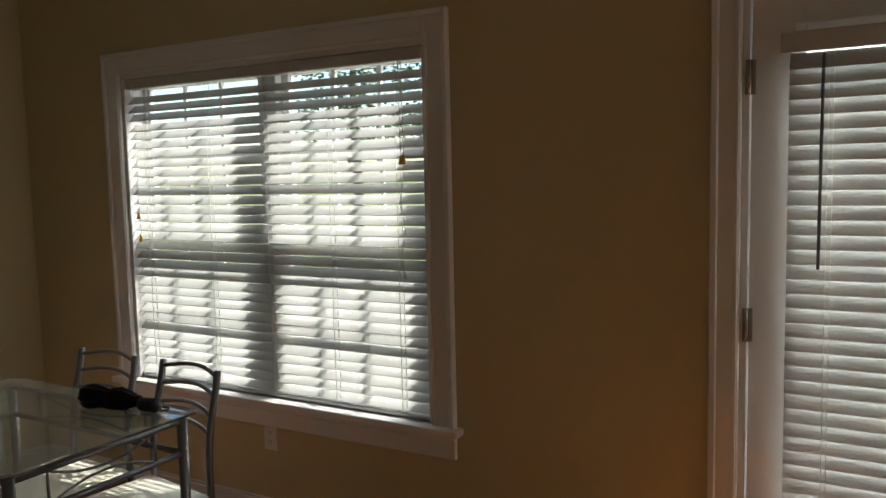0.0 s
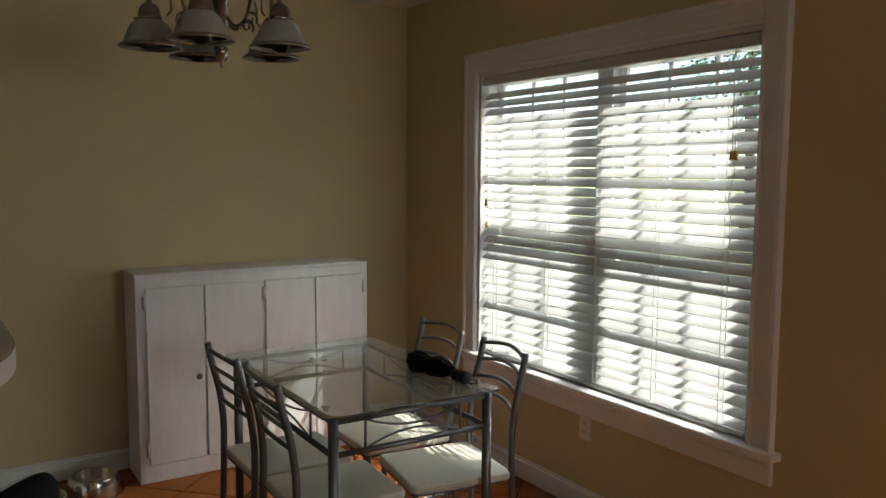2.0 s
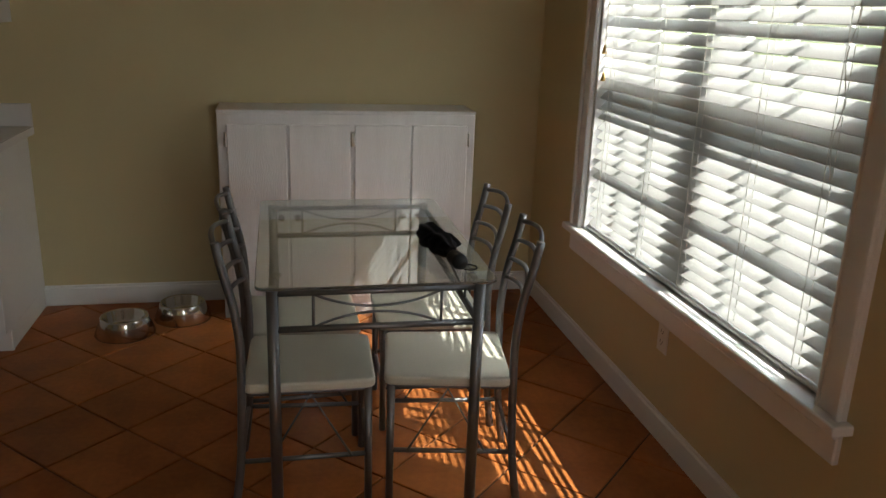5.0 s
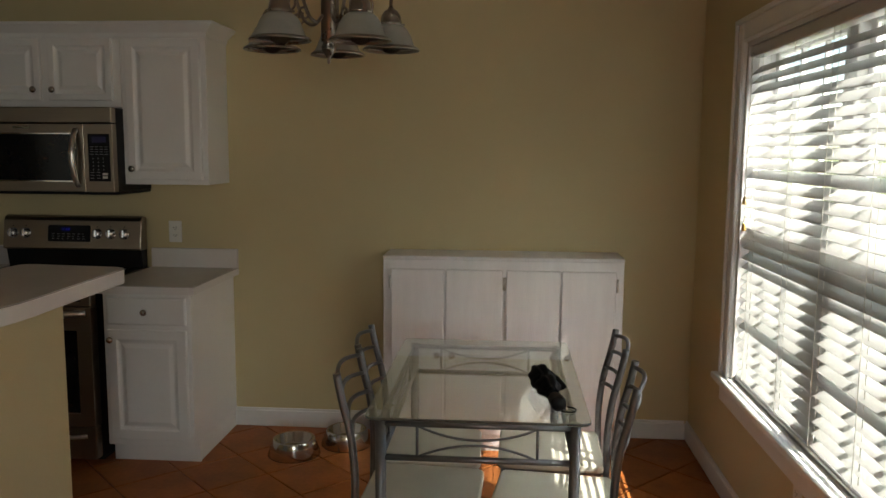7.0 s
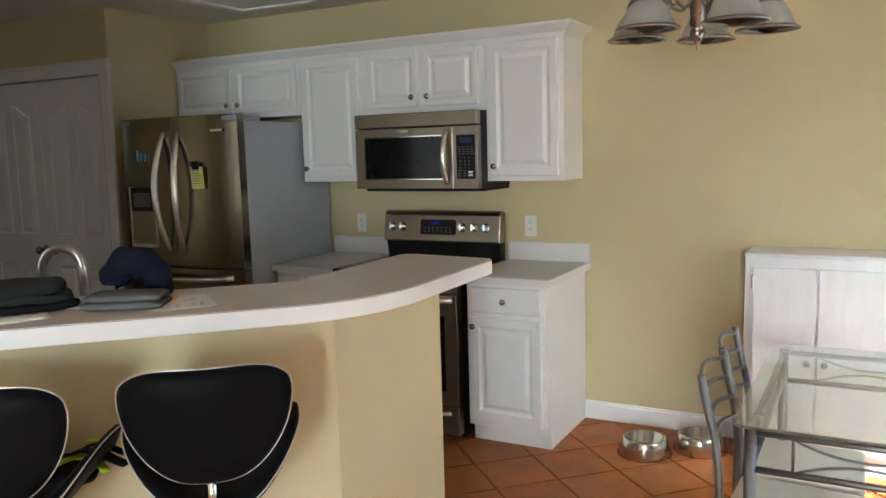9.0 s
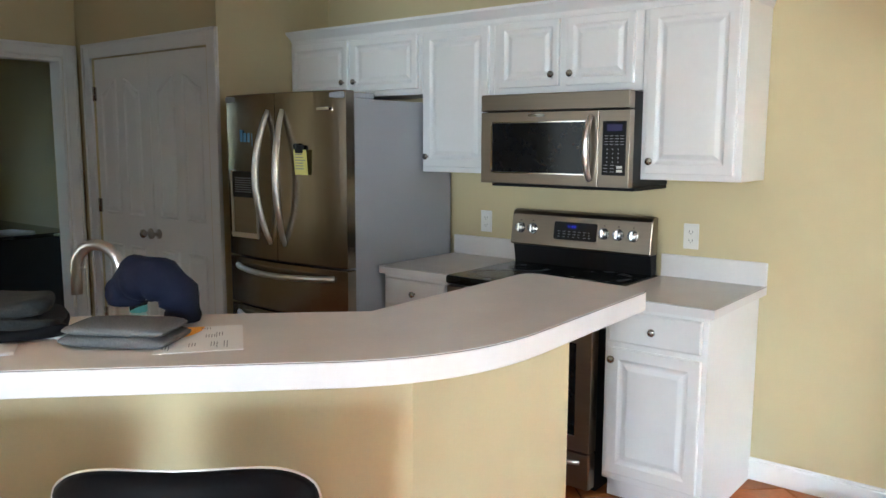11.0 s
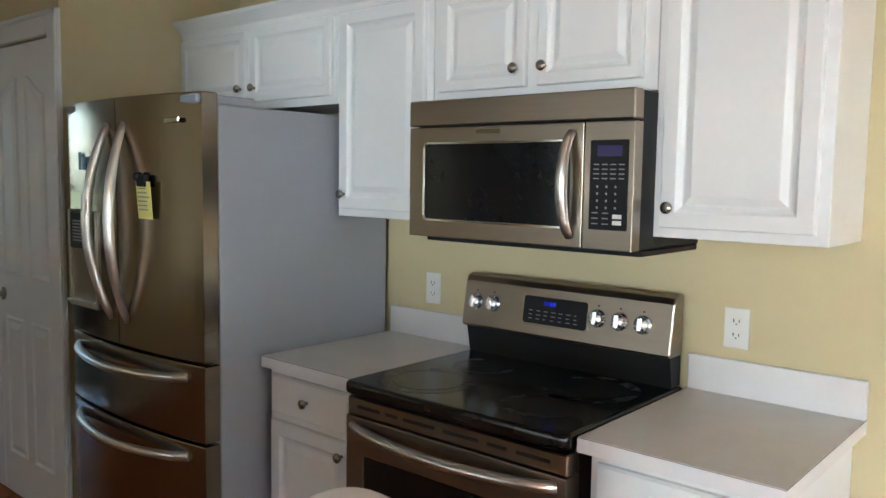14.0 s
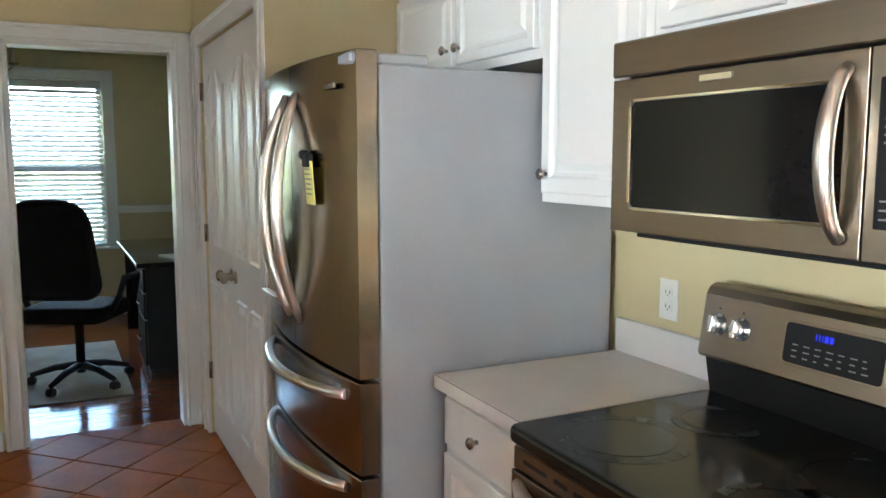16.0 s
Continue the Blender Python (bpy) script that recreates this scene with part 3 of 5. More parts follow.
def shrunk(outline, by):
    """The outline drawn in by a fixed width."""
    out, count = [], len(outline)
    area = sum(outline[i - 1][0] * outline[i][1] - outline[i][0] * outline[i - 1][1] for i in range(count))
    sign = 1 if area > 0 else -1
    for i in range(count):
        a, p, b = Vector(outline[i - 1]), Vector(outline[i]), Vector(outline[(i + 1) % count])
        way = ((p - a).normalized() + (b - p).normalized()).normalized()
        out.append((p.x - sign * way.y * by, p.y + sign * way.x * by))
    return out


part("seam", slab(bmesh.new(), shrunk(bar_outline, 0.001), 0.0455, 0.0465), SEAM, bar_top, "thin dark laminate seam")
part("top_sheet", slab(bmesh.new(), shrunk(bar_outline, 0.0025), 0.0465, 0.048), LAMINATE, bar_top, "pale speckled laminate sheet")


def laminate_top(name, outline, z, label):
    ob = thing(name, Matrix.Translation((0, 0, z - 0.038)), label, "counter")
    part("edge_band", slab(bmesh.new(), outline, 0, 0.0355, 0.001, 1), LAMINATE_EDGE, ob, "white laminate edge")
    part("seam", slab(bmesh.new(), shrunk(outline, 0.001), 0.0355, 0.0365), SEAM, ob, "thin dark laminate seam")
    part("top_sheet", slab(bmesh.new(), shrunk(outline, 0.0025), 0.0365, 0.038), LAMINATE, ob, "pale speckled laminate sheet")
    return ob


def rect(x0, x1, y0, y1):
    return [(x0, y0), (x1, y0), (x1, y1), (x0, y1)]


CF = W + 0.635  # counter front
right_top = laminate_top("countertop", rect(W, CF, 0.03, 0.507), 0.914, "pale laminate countertop with backsplash beside the range")
part("backsplash", boxed(W, W + 0.02, 0.03, 0.507, 0.038, 0.14, 0.002), LAMINATE_EDGE, right_top)
left_top = laminate_top("countertop", rect(W, CF, -1.192, -0.752), 0.914, "pale laminate countertop between the fridge and the range")
part("backsplash", boxed(W, W + 0.02, -1.192, -0.752, 0.038, 0.14, 0.002), LAMINATE_EDGE, left_top)
sink_line = [(-2.628, -0.292), (-2.18, -0.292), (-1.85, -0.60), (-1.462, -0.60), (-1.462, -0.29), (-2.03, 0.41), (-2.628, 0.41)]
laminate_top("sink_counter", sink_line, 0.914, "lower laminate sink counter behind the bar")
inner = [(-2.60, -0.262), (-2.19, -0.262), (-1.86, -0.57), (-1.465, -0.57), (-1.465, -0.30), (-1.98, 0.41), (-2.60, 0.41)]
sink_base = tagged(part("sink_cabinet", slab(bmesh.new(), inner, FL, 0.874), CABINET), "white base cabinet under the sink counter", "cabinet")

KNOB = None


def knob(parent, x, y, z):
    """A small round cabinet knob that points along +x."""
    global KNOB
    if KNOB is None:
        bm = lathe(bmesh.new(), [(0.006, 0.0), (0.006, 0.010), (0.013, 0.015), (0.016, 0.020), (0.0155, 0.025), (0.010, 0.029), (0.0, 0.030)], (0, 0, 0), 14)
        KNOB = mesh_of("knob", turned(bm, pose(0, 0, 0, 0, 90, 0)), NICKEL)
    return tagged(piece("knob", KNOB, parent, Matrix.Translation((x, y, z))), "round nickel knob")


def raised_door(x, y0, y1, z0, z1, rim=0.055):
    """A cabinet door facing +x: stiles and rails round a raised field."""
    bm = bmesh.new()
    last = None
    levels = ((0.0, 0.0), (0.0, 0.017), (0.003, 0.020), (rim - 0.010, 0.020), (rim - 0.002, 0.013), (rim + 0.006, 0.010), (rim + 0.012, 0.010), (rim + 0.030, 0.0175), (rim + 0.034, 0.0180))
    for inset, d in levels:
        ring = [bm.verts.new((x + d, y, z)) for y, z in ((y0 + inset, z0 + inset), (y1 - inset, z0 + inset), (y1 - inset, z1 - inset), (y0 + inset, z1 - inset))]
        if last:
            for j in range(4):
                bm.faces.new((last[j], last[(j + 1) % 4], ring[(j + 1) % 4], ring[j]))
        else:
            bm.faces.new(ring[::-1])
        last = ring
    bm.faces.new(last)
    return bm


def drawer_front(x, y0, y1, z0, z1):
    bm = bmesh.new()
    last = None
    for inset, d in ((0.0, 0.0), (0.0, 0.014), (0.006, 0.020), (0.012, 0.020)):
        ring = [bm.verts.new((x + d, y, z)) for y, z in ((y0 + inset, z0 + inset), (y1 - inset, z0 + inset), (y1 - inset, z1 - inset), (y0 + inset, z1 - inset))]
        if last:
            for j in range(4):
                bm.faces.new((last[j], last[(j + 1) % 4], ring[(j + 1) % 4], ring[j]))
        else:
            bm.faces.new(ring[::-1])
        last = ring
    bm.faces.new(last)
    return bm


def base_cabinet(y0, y1, knob_left, label):
    ob = thing("base_cabinet", Matrix.Translation((W, y0, 0)), label, "cabinet", "kitchen base cabinets")
    w = y1 - y0
    bm = boxed(0.004, 0.60, 0.0, w, 0.13, 0.874, 0.002)
    part("carcass", bm, CABINET, ob)
    bm = boxed(0.004, 0.535, 0.002, w - 0.001, FL, 0.13)
    box(bm, 0.535, 0.547, 0.0, w + 0.006, FL, 0.128, 0.003)
    part("toe_kick", bm, CABINET, ob)
    drawer = part("drawer_front", drawer_front(0.60, 0.022, w - 0.022, 0.725, 0.855), CABINET, ob)
    knob(drawer, 0.62, w / 2, 0.79)
    door = part("door", raised_door(0.60, 0.022, w - 0.022, 0.165, 0.700), CABINET, ob)
    knob(door, 0.62, 0.045 if knob_left else w - 0.045, 0.655)
    return ob


base_cabinet(0.05, 0.478, True, "white base cabinet with a drawer and a raised-panel door")
base_cabinet(-1.185, -0.762, False, "white base cabinet with a drawer beside the range")

UF = 0.295  # upper cabinet depth


def upper_cabinet(y0, y1, z0, doors, label):
    """doors: (y0, y1, z0, z1, knob side, knob height) measured in the room."""
    ob = thing("upper_cabinet", Matrix.Translation((W, y0, z0)), label, "cabinet", "kitchen upper cabinets")
    part("carcass", boxed(0.002, UF, 0.0, y1 - y0, 0.0, 2.115 - z0, 0.0015), CABINET, ob)
    for a0, a1, c0, c1, side in doors:
        door = part("door", raised_door(UF, a0 - y0, a1 - y0, c0 - z0, c1 - z0, 0.05 if c1 - c0 > 0.4 else 0.042), CABINET, ob)
        knob(door, UF + 0.02, (a0 if side < 0 else a1) - y0 - side * 0.028, c0 - z0 + 0.052)
    return ob


UT = 2.085
upper_cabinet(0.036, 0.468, 1.372, [(0.062, 0.440, 1.398, UT, -1)], "white upper cabinet with one raised-panel door at the run's end")
upper_cabinet(-0.735, 0.034, 1.752, [(-0.700, -0.372, 1.785, UT, 1), (-0.330, -0.004, 1.785, UT, -1)], "white upper cabinet with two doors over the microwave")
upper_cabinet(-1.190, -0.737, 1.375, [(-1.168, -0.765, 1.402, UT, -1)], "white upper cabinet with one door beside the fridge")
upper_cabinet(ALCOVE + 0.004, -1.192, 1.775, [(ALCOVE + 0.012, -1.725, 1.805, UT, 1), (-1.690, -1.215, 1.805, UT, -1)], "white upper cabinet with two doors over the fridge")
bm = bmesh.new()
prof = [(0.0, 0.0), (0.006, 0.012), (0.010, 0.028), (0.022, 0.040), (0.042, 0.058), (0.052, 0.066), (0.056, 0.078), (0.0, 0.078)]
y_end = 0.468
x_face = W + UF
rings = []
for px, pz in prof:
    rings.append([bm.verts.new((x_face + px, ALCOVE + 0.002, 2.085 + pz)), bm.verts.new((x_face + px, y_end + px, 2.085 + pz)), bm.verts.new((W + 0.001, y_end + px, 2.085 + pz))])
for a, b in zip(rings, rings[1:]):
    for k in range(2):
        bm.faces.new((a[k], a[k + 1], b[k + 1], b[k]))
bm.faces.new([r[0] for r in rings])
bm.faces.new([r[2] for r in rings][::-1])
v = rings[-2]
c = bm.verts.new((W + 0.001, ALCOVE + 0.002, 2.085 + 0.078))
bm.faces.new((v[0], v[1], v[2], c))
tagged(part("crown_moulding", bm, CABINET), "white crown moulding on the upper cabinets", "trim", kind="structure")

# ---- appliances ----


def bowed_front(y0, y1, z0, z1, x_edge, x_mid, x_back, steps=14, whole=None):
    """An appliance front whose face bows out between whole[0] and whole[1]."""
    a, b = whole or (y0, y1)
    bm = bmesh.new()
    line = []
    for k in range(steps + 1):
        y = y0 + (y1 - y0) * k / steps
        u = 2 * (y - a) / (b - a) - 1
        line.append((x_edge + (x_mid - x_edge) * (1 - u * u), y))
    outline = [(x_back, y0)] + line + [(x_back, y1)]
    slab(bm, outline, z0, z1, 0.004, 2)
    return bm


FY0, FY1 = -2.112, -1.202
fridge = thing("refrigerator", Matrix.Translation((W, 0, 0)), "stainless French-door refrigerator with grey sides and two freezer drawers", "refrigerator")
part("cabinet_body", boxed(0.03, 0.785, FY0 + 0.004, FY1 - 0.004, 0.055, 1.735, 0.006, 2), GREY_SIDE, fridge, "textured grey painted body")
for a in (FY1 - 0.12, FY0 + 0.006):
    part("hinge_cover", boxed(0.64, 0.86, a, a + 0.114, 1.735, 1.765, 0.006), GREY_SIDE, fridge)
bm = boxed(0.1, 0.74, FY0 + 0.05, FY1 - 0.05, FL, 0.062)
part("base_grille", bm, BLACK_PLASTIC, fridge)
FS = -1.668
XE, XM, XB = 0.845, 0.885, 0.79
doors = []
for y0, y1 in ((FY0, FS - 0.002), (FS + 0.002, FY1)):
    doors.append(part("door", bowed_front(y0, y1, 0.918, 1.772, XE, XM, XB, 12, (FY0, FY1)), STEEL_V, fridge, "bowed brushed stainless door"))
drawers = []
for z0, z1 in ((0.655, 0.908), (0.08, 0.645)):
    drawers.append(part("freezer_drawer", bowed_front(FY0, FY1, z0, z1, XE, XM, XB, 16), STEEL_V, fridge, "bowed brushed stainless drawer"))
for door, y, lean in ((doors[0], FS - 0.055, -0.012), (doors[1], FS + 0.055, 0.012)):
    path = []
    for k in range(19):
        u = k / 18
        bow = math.sin(math.pi * u)
        path.append((XM - 0.004 + 0.075 * bow ** 0.8, y + lean * 2.0 * bow, 1.685 - 0.68 * u))
    bm = tube(bmesh.new(), path, [0.0125 + 0.0055 * math.sin(math.pi * k / 18) for k in range(19)], 14)
    part("handle", bm, SATIN, door, "long bowed satin metal handle")
for drawer, z in ((drawers[0], 0.862), (drawers[1], 0.600)):
    path = []
    for k in range(17):
        u = k / 16
        bow = math.sin(math.pi * u)
        yy = FY0 + 0.075 + 0.755 * u
        face = XE + (XM - XE) * (1 - (2 * (yy - FY0) / (FY1 - FY0) - 1) ** 2)
        path.append((face - 0.002 + 0.058 * bow ** 0.6, yy, z - 0.01 * bow))
    part("handle", tube(bmesh.new(), path, 0.0155, 12), SATIN, drawer, "bowed satin metal handle")
# water and ice dispenser in the far door
d0, d1 = FY0 + 0.078, FY0 + 0.285
part("dispenser_panel", boxed(XM - 0.03, XM - 0.0005, d0, d1, 1.235, 1.372, 0.004), BLACK_PLASTIC, doors[0], "glossy black dispenser panel")
bm = boxed(XM - 0.028, XM - 0.006, d0 + 0.006, d1 - 0.006, 1.035, 1.235, 0.002)
part("dispenser_recess", bm, STEEL, doors[0])
bm = bmesh.new()
for a in ((d0 - 0.006, d0 + 0.006, 1.02, 1.378), (d1 - 0.006, d1 + 0.006, 1.02, 1.378), (d0 + 0.006, d1 - 0.006, 1.02, 1.035)):
    box(bm, XM - 0.03, XM + 0.003, a[0], a[1], a[2], a[3], 0.002)
box(bm, XM - 0.02, XM + 0.018, d0 + 0.006, d1 - 0.006, 1.035, 1.046, 0.002)
part("dispenser_frame", bm, SATIN, doors[0])
bm = bmesh.new()
for k in range(7):
    box(bm, XM - 0.001, XM + 0.002, d0 + 0.03, d1 - 0.04, 1.262 + k * 0.012, 1.268 + k * 0.012)
part("dispenser_legend", bm, INK, doors[0])
bm = boxed(XM - 0.016, XM - 0.009, FY1 - 0.17, FY1 - 0.085, 1.678, 1.694, 0.002)
part("badge", bm, CHROME, doors[1], "small chrome badge plate")

magnet = thing("word_magnet", Matrix.Translation((W + 0.868, -1.90, 1.545)), "small pale blue magnet strip on the fridge door", "magnet")
for y, z0, z1 in ((-0.055, -0.02, 0.045), (-0.025, -0.02, 0.028), (0.008, -0.02, 0.028), (0.042, -0.042, 0.028)):
    part("glyph_block", boxed(0.004, 0.009, y - 0.011, y + 0.011, z0, z1, 0.003), BLUE, magnet)
clip = thing("magnetic_clip", Matrix.Translation((W + 0.884, -1.478, 1.49)), "black magnetic clip on the fridge door", "magnet")
bm = boxed(-0.002, 0.02, -0.026, 0.026, -0.018, 0.022, 0.007, 2)
box(bm, 0.0, 0.026, -0.034, -0.008, 0.004, 0.03, 0.006)
part("body", bm, BLACK_PLASTIC, clip)
note = thing("paper_note", Matrix.Translation((W + 0.885, -1.475, 1.435)), "yellow handwritten note clipped to the fridge door", "note")
bm = boxed(0.004, 0.0052, -0.05, 0.05, -0.068, 0.055)
part("sheet", turned(bm, pose(0, 0, 0, 0, 4, -3)), NOTE, note)
bm = bmesh.new()
rng = random.Random(11)
for k in range(6):
    box(bm, 0.0054, 0.0062, -0.04, rng.uniform(0.0, 0.04), 0.03 - k * 0.014, 0.034 - k * 0.014)
part("writing", turned(bm, pose(0, 0, 0, 0, 4, -3)), INK, note)

RY0, RY1 = -0.748, 0.022
stove = thing("range", Matrix.Translation((W, 0, 0)), "stainless electric range with black glass cooktop and rear controls", "stove")
part("body", boxed(0.02, 0.60, RY0 + 0.006, RY1 - 0.006, 0.055, 0.885, 0.003), BLACK_PLASTIC, stove, "black enamel side panels")
bm = slab(bmesh.new(), rounded(rect(0.03, 0.672, RY0, RY1), [0, 0.03, 0.03, 0]), 0.878, 0.918, 0.012, 3)
part("cooktop", bm, CERAMIC, stove, "black glass cooktop with worn burner rings")
haze_mat = material("dried_smear", (0.019, 0.019, 0.018), 0.27, vary=0.9, scale=16, grain=60)
ring_mat = material("worn_burner_mark", (0.016, 0.016, 0.015), 0.22, vary=0.8, scale=14, grain=50)
for x, y, r in ((0.50, -0.56, 0.108), (0.49, -0.17, 0.082), (0.24, -0.55, 0.078), (0.25, -0.17, 0.112)):
    bm = lathe(bmesh.new(), [(r, 0.9183), (r, 0.9186)], (x, y, 0), 36)
    part("burner_ring", bm, ring_mat, stove, "faint grey burner ring")
    haze = bmesh.new()
    rim = [[haze.verts.new((x + q * math.cos(k * math.pi / 24), y + q * math.sin(k * math.pi / 24), 0.9184)) for k in range(48)] for q in (r * 1.06, r * 1.36)]
    for k in range(48):
        haze.faces.new((rim[0][k], rim[0][(k + 1) % 48], rim[1][(k + 1) % 48], rim[1][k]))
    part("burner_haze", haze, haze_mat, stove, "greyish boiled-over smear round the burner")
# rear panel
bm = bmesh.new()
side = [(0.03, 0.918), (0.085, 0.918), (0.105, 1.022), (0.10, 1.022), (0.088, 1.165), (0.078, 1.185), (0.055, 1.19), (0.03, 1.18)]
bm2 = slab(bmesh.new(), side, RY0 + 0.01, RY1 - 0.01, 0.002, 1)
part("back_riser", turned(bm2, Matrix(((1, 0, 0, 0), (0, 0, 1, 0), (0, 1, 0, 0), (0, 0, 0, 1)))), BLACK_PLASTIC, stove, "black curved back riser")
face = [(0.04, 1.012), (0.118, 1.012), (0.122, 1.020), (0.100, 1.166), (0.090, 1.184), (0.07, 1.192), (0.04, 1.186)]
bm2 = slab(bmesh.new(), face, RY0 + 0.002, RY1 - 0.002, 0.006, 2)
panel = part("control_panel", turned(bm2, Matrix(((1, 0, 0, 0), (0, 0, 1, 0), (0, 1, 0, 0), (0, 0, 0, 1)))), STEEL, stove, "stainless control panel")
lean = math.degrees(math.atan2(0.022, 0.146))


def on_panel(y, z):
    return Matrix.Translation((0.122 - (z - 1.02) * 0.151 + 0.0005, y, z)) @ pose(0, 0, 0, 0, -lean, 0)


for y in (-0.69, -0.618, -0.222, -0.148, -0.072):
    bm = lathe(bmesh.new(), [(0.028, 0.0), (0.028, 0.003), (0.023, 0.004), (0.0225, 0.018), (0.020, 0.022), (0.0, 0.022)], (0, 0, 0), 20)
    turned(bm, pose(0, 0, 0, 0, 90, 0))
    box(bm, 0.018, 0.032, -0.007, 0.007, -0.021, 0.021, 0.003)
    part("knob", turned(bm, on_panel(y, 1.098)), KNOB_METAL, panel, "polished metal control knob")
    bm = boxed(0, 0.0008, -0.003, 0.003, 0.036, 0.041)
    part("marking", turned(bm, on_panel(y, 1.098)), SLOT, panel)
bm = slab(bmesh.new(), rounded([(-0.118, -0.044), (0.118, -0.044), (0.118, 0.044), (-0.118, 0.044)], 0.012), 0, 0.004, 0.001, 1)
display = part("display", turned(bm, on_panel(-0.375, 1.098) @ Matrix(((0, 0, 1, 0), (1, 0, 0, 0), (0, 1, 0, 0), (0, 0, 0, 1)))), BLACK_PLASTIC, panel, "black touch display")
bm = slab(bmesh.new(), rounded([(-0.124, -0.05), (0.124, -0.05), (0.124, 0.05), (-0.124, 0.05)], 0.014), -0.001, 0.0025, 0.001, 1)
part("display_frame", turned(bm, on_panel(-0.375, 1.098) @ Matrix(((0, 0, 1, 0), (1, 0, 0, 0), (0, 1, 0, 0), (0, 0, 0, 1)))), STEEL, panel)
bm = bmesh.new()
for y, w in ((-0.040, 0.0022), (-0.032, 0.0022), (-0.024, 0.0016), (-0.018, 0.008), (-0.006, 0.008)):
    box(bm, 0.0043, 0.0049, y, y + w, 0.016, 0.030)
part("clock_bars", turned(bm, on_panel(-0.375, 1.098)), LCD, display, "glowing blue clock bars")
bm = bmesh.new()
rng = random.Random(5)
for r in range(3):
    for c in range(7):
        y = -0.095 + c * 0.028
        box(bm, 0.0043, 0.0048, y, y + rng.uniform(0.008, 0.017), -0.004 - r * 0.013, -0.001 - r * 0.013)
tagged(part("legend", turned(bm, on_panel(-0.375, 1.098)), INK, display), "pale grey touch legends", kind="stuff")
# oven front
bm = boxed(0.60, 0.655, RY0 + 0.004, RY1 - 0.004, 0.815, 0.868, 0.004)
part("vent_trim", bm, STEEL, stove)
bm = bmesh.new()
for a, b in ((-0.70, -0.61), (-0.585, -0.54), (-0.515, -0.40), (-0.37, -0.25), (-0.22, -0.16), (-0.13, -0.03)):
    box(bm, 0.654, 0.6565, a, b, 0.838, 0.847)
part("vent_slot", bm, SLOT, stove)
bm = bmesh.new()
ring_frame(bm, 0.60, 0.66, (RY0 + 0.004, RY1 - 0.004, 0.235, 0.812), (RY0 + 0.075, RY1 - 0.075, 0.30, 0.70))
oven_door = part("oven_door", bm, STEEL, stove, "stainless oven door")
part("oven_window", boxed(0.60, 0.656, RY0 + 0.075, RY1 - 0.075, 0.30, 0.70, 0.002), BLACK_GLASS, oven_door, "dark oven window")
path = [(0.655 + 0.052 * math.sin(math.pi * k / 16) ** 0.5, RY0 + 0.03 + (RY1 - RY0 - 0.06) * k / 16, 0.785 - 0.012 * math.sin(math.pi * k / 16)) for k in range(17)]
part("handle", tube(bmesh.new(), path, 0.016, 12), SATIN, oven_door, "bowed satin oven handle")
storage = part("storage_drawer", boxed(0.60, 0.655, RY0 + 0.004, RY1 - 0.004, 0.07, 0.228, 0.005), STEEL, stove)
path = [(0.652 + 0.04 * math.sin(math.pi * k / 12) ** 0.5, RY0 + 0.05 + (RY1 - RY0 - 0.10) * k / 12, 0.185) for k in range(13)]
part("handle", tube(bmesh.new(), path, 0.011, 8), SATIN, storage)
bm = boxed(0.05, 0.56, RY0 + 0.02, RY1 - 0.02, FL, 0.06)
part("plinth", bm, BLACK_PLASTIC, stove)

MY0, MY1, MZ0, MZ1 = -0.722, 0.040, 1.338, 1.748
MX = 0.42
micro = thing("microwave", Matrix.Translation((W, 0, MZ0)), "stainless over-range microwave with a bowed handle", "microwave")
H = MZ1 - MZ0
part("body", boxed(0.004, MX - 0.04, MY0 + 0.004, MY1 - 0.002, 0.0, H - 0.002, 0.003), BLACK_PLASTIC, micro, "black sheet metal case")
part("underside", boxed(0.02, MX - 0.05, MY0 + 0.03, MY1 + 0.002, -0.016, 0.0, 0.003), BLACK_PLASTIC, micro)
part("vent_grille", boxed(MX - 0.045, MX + 0.004, MY0, MY1, H - 0.076, H, 0.004), STEEL, micro, "stainless top band")
ms = -0.103
bm = bmesh.new()
wy0, wy1, wz0, wz1 = -0.662, -0.145, 0.052, 0.282
ring_frame(bm, MX - 0.045, MX, (MY0, ms - 0.0015, 0.0, H - 0.081), (wy0, wy1, wz0, wz1))
mdoor = part("door", bm, STEEL, micro, "brushed stainless door")
bm = slab(bmesh.new(), rounded([(wy0, wz0), (wy1, wz0), (wy1, wz1), (wy0, wz1)], 0.02), MX - 0.04, MX - 0.003, 0.002, 1)
part("window", turned(bm, Matrix(((0, 0, 1, 0), (1, 0, 0, 0), (0, 1, 0, 0), (0, 0, 0, 1)))), BLACK_GLASS, mdoor, "dark mesh-backed window")
bm = bmesh.new()
for a in ((wy0 - 0.005, wy0 + 0.004, wz0 + 0.012, wz1 - 0.012), (wy0 + 0.01, wy1 - 0.01, wz0 - 0.004, wz0 + 0.003), (wy0 + 0.01, wy1 - 0.01, wz1 - 0.003, wz1 + 0.004)):
    box(bm, MX - 0.01, MX + 0.002, a[0], a[1], a[2], a[3], 0.001)
part("window_trim", bm, CHROME, mdoor)
path = [(MX + 0.046 * math.sin(math.pi * k / 16) ** 0.6, -0.142, 0.030 + 0.272 * k / 16) for k in range(17)]
part("handle", tube(bmesh.new(), path, [0.012 + 0.004 * math.sin(math.pi * k / 16) for k in range(17)], 12), SATIN, mdoor, "bowed satin handle")
part("badge", boxed(MX, MX + 0.004, -0.46, -0.375, 0.305, 0.320, 0.002), CHROME, mdoor, "small chrome badge plate")
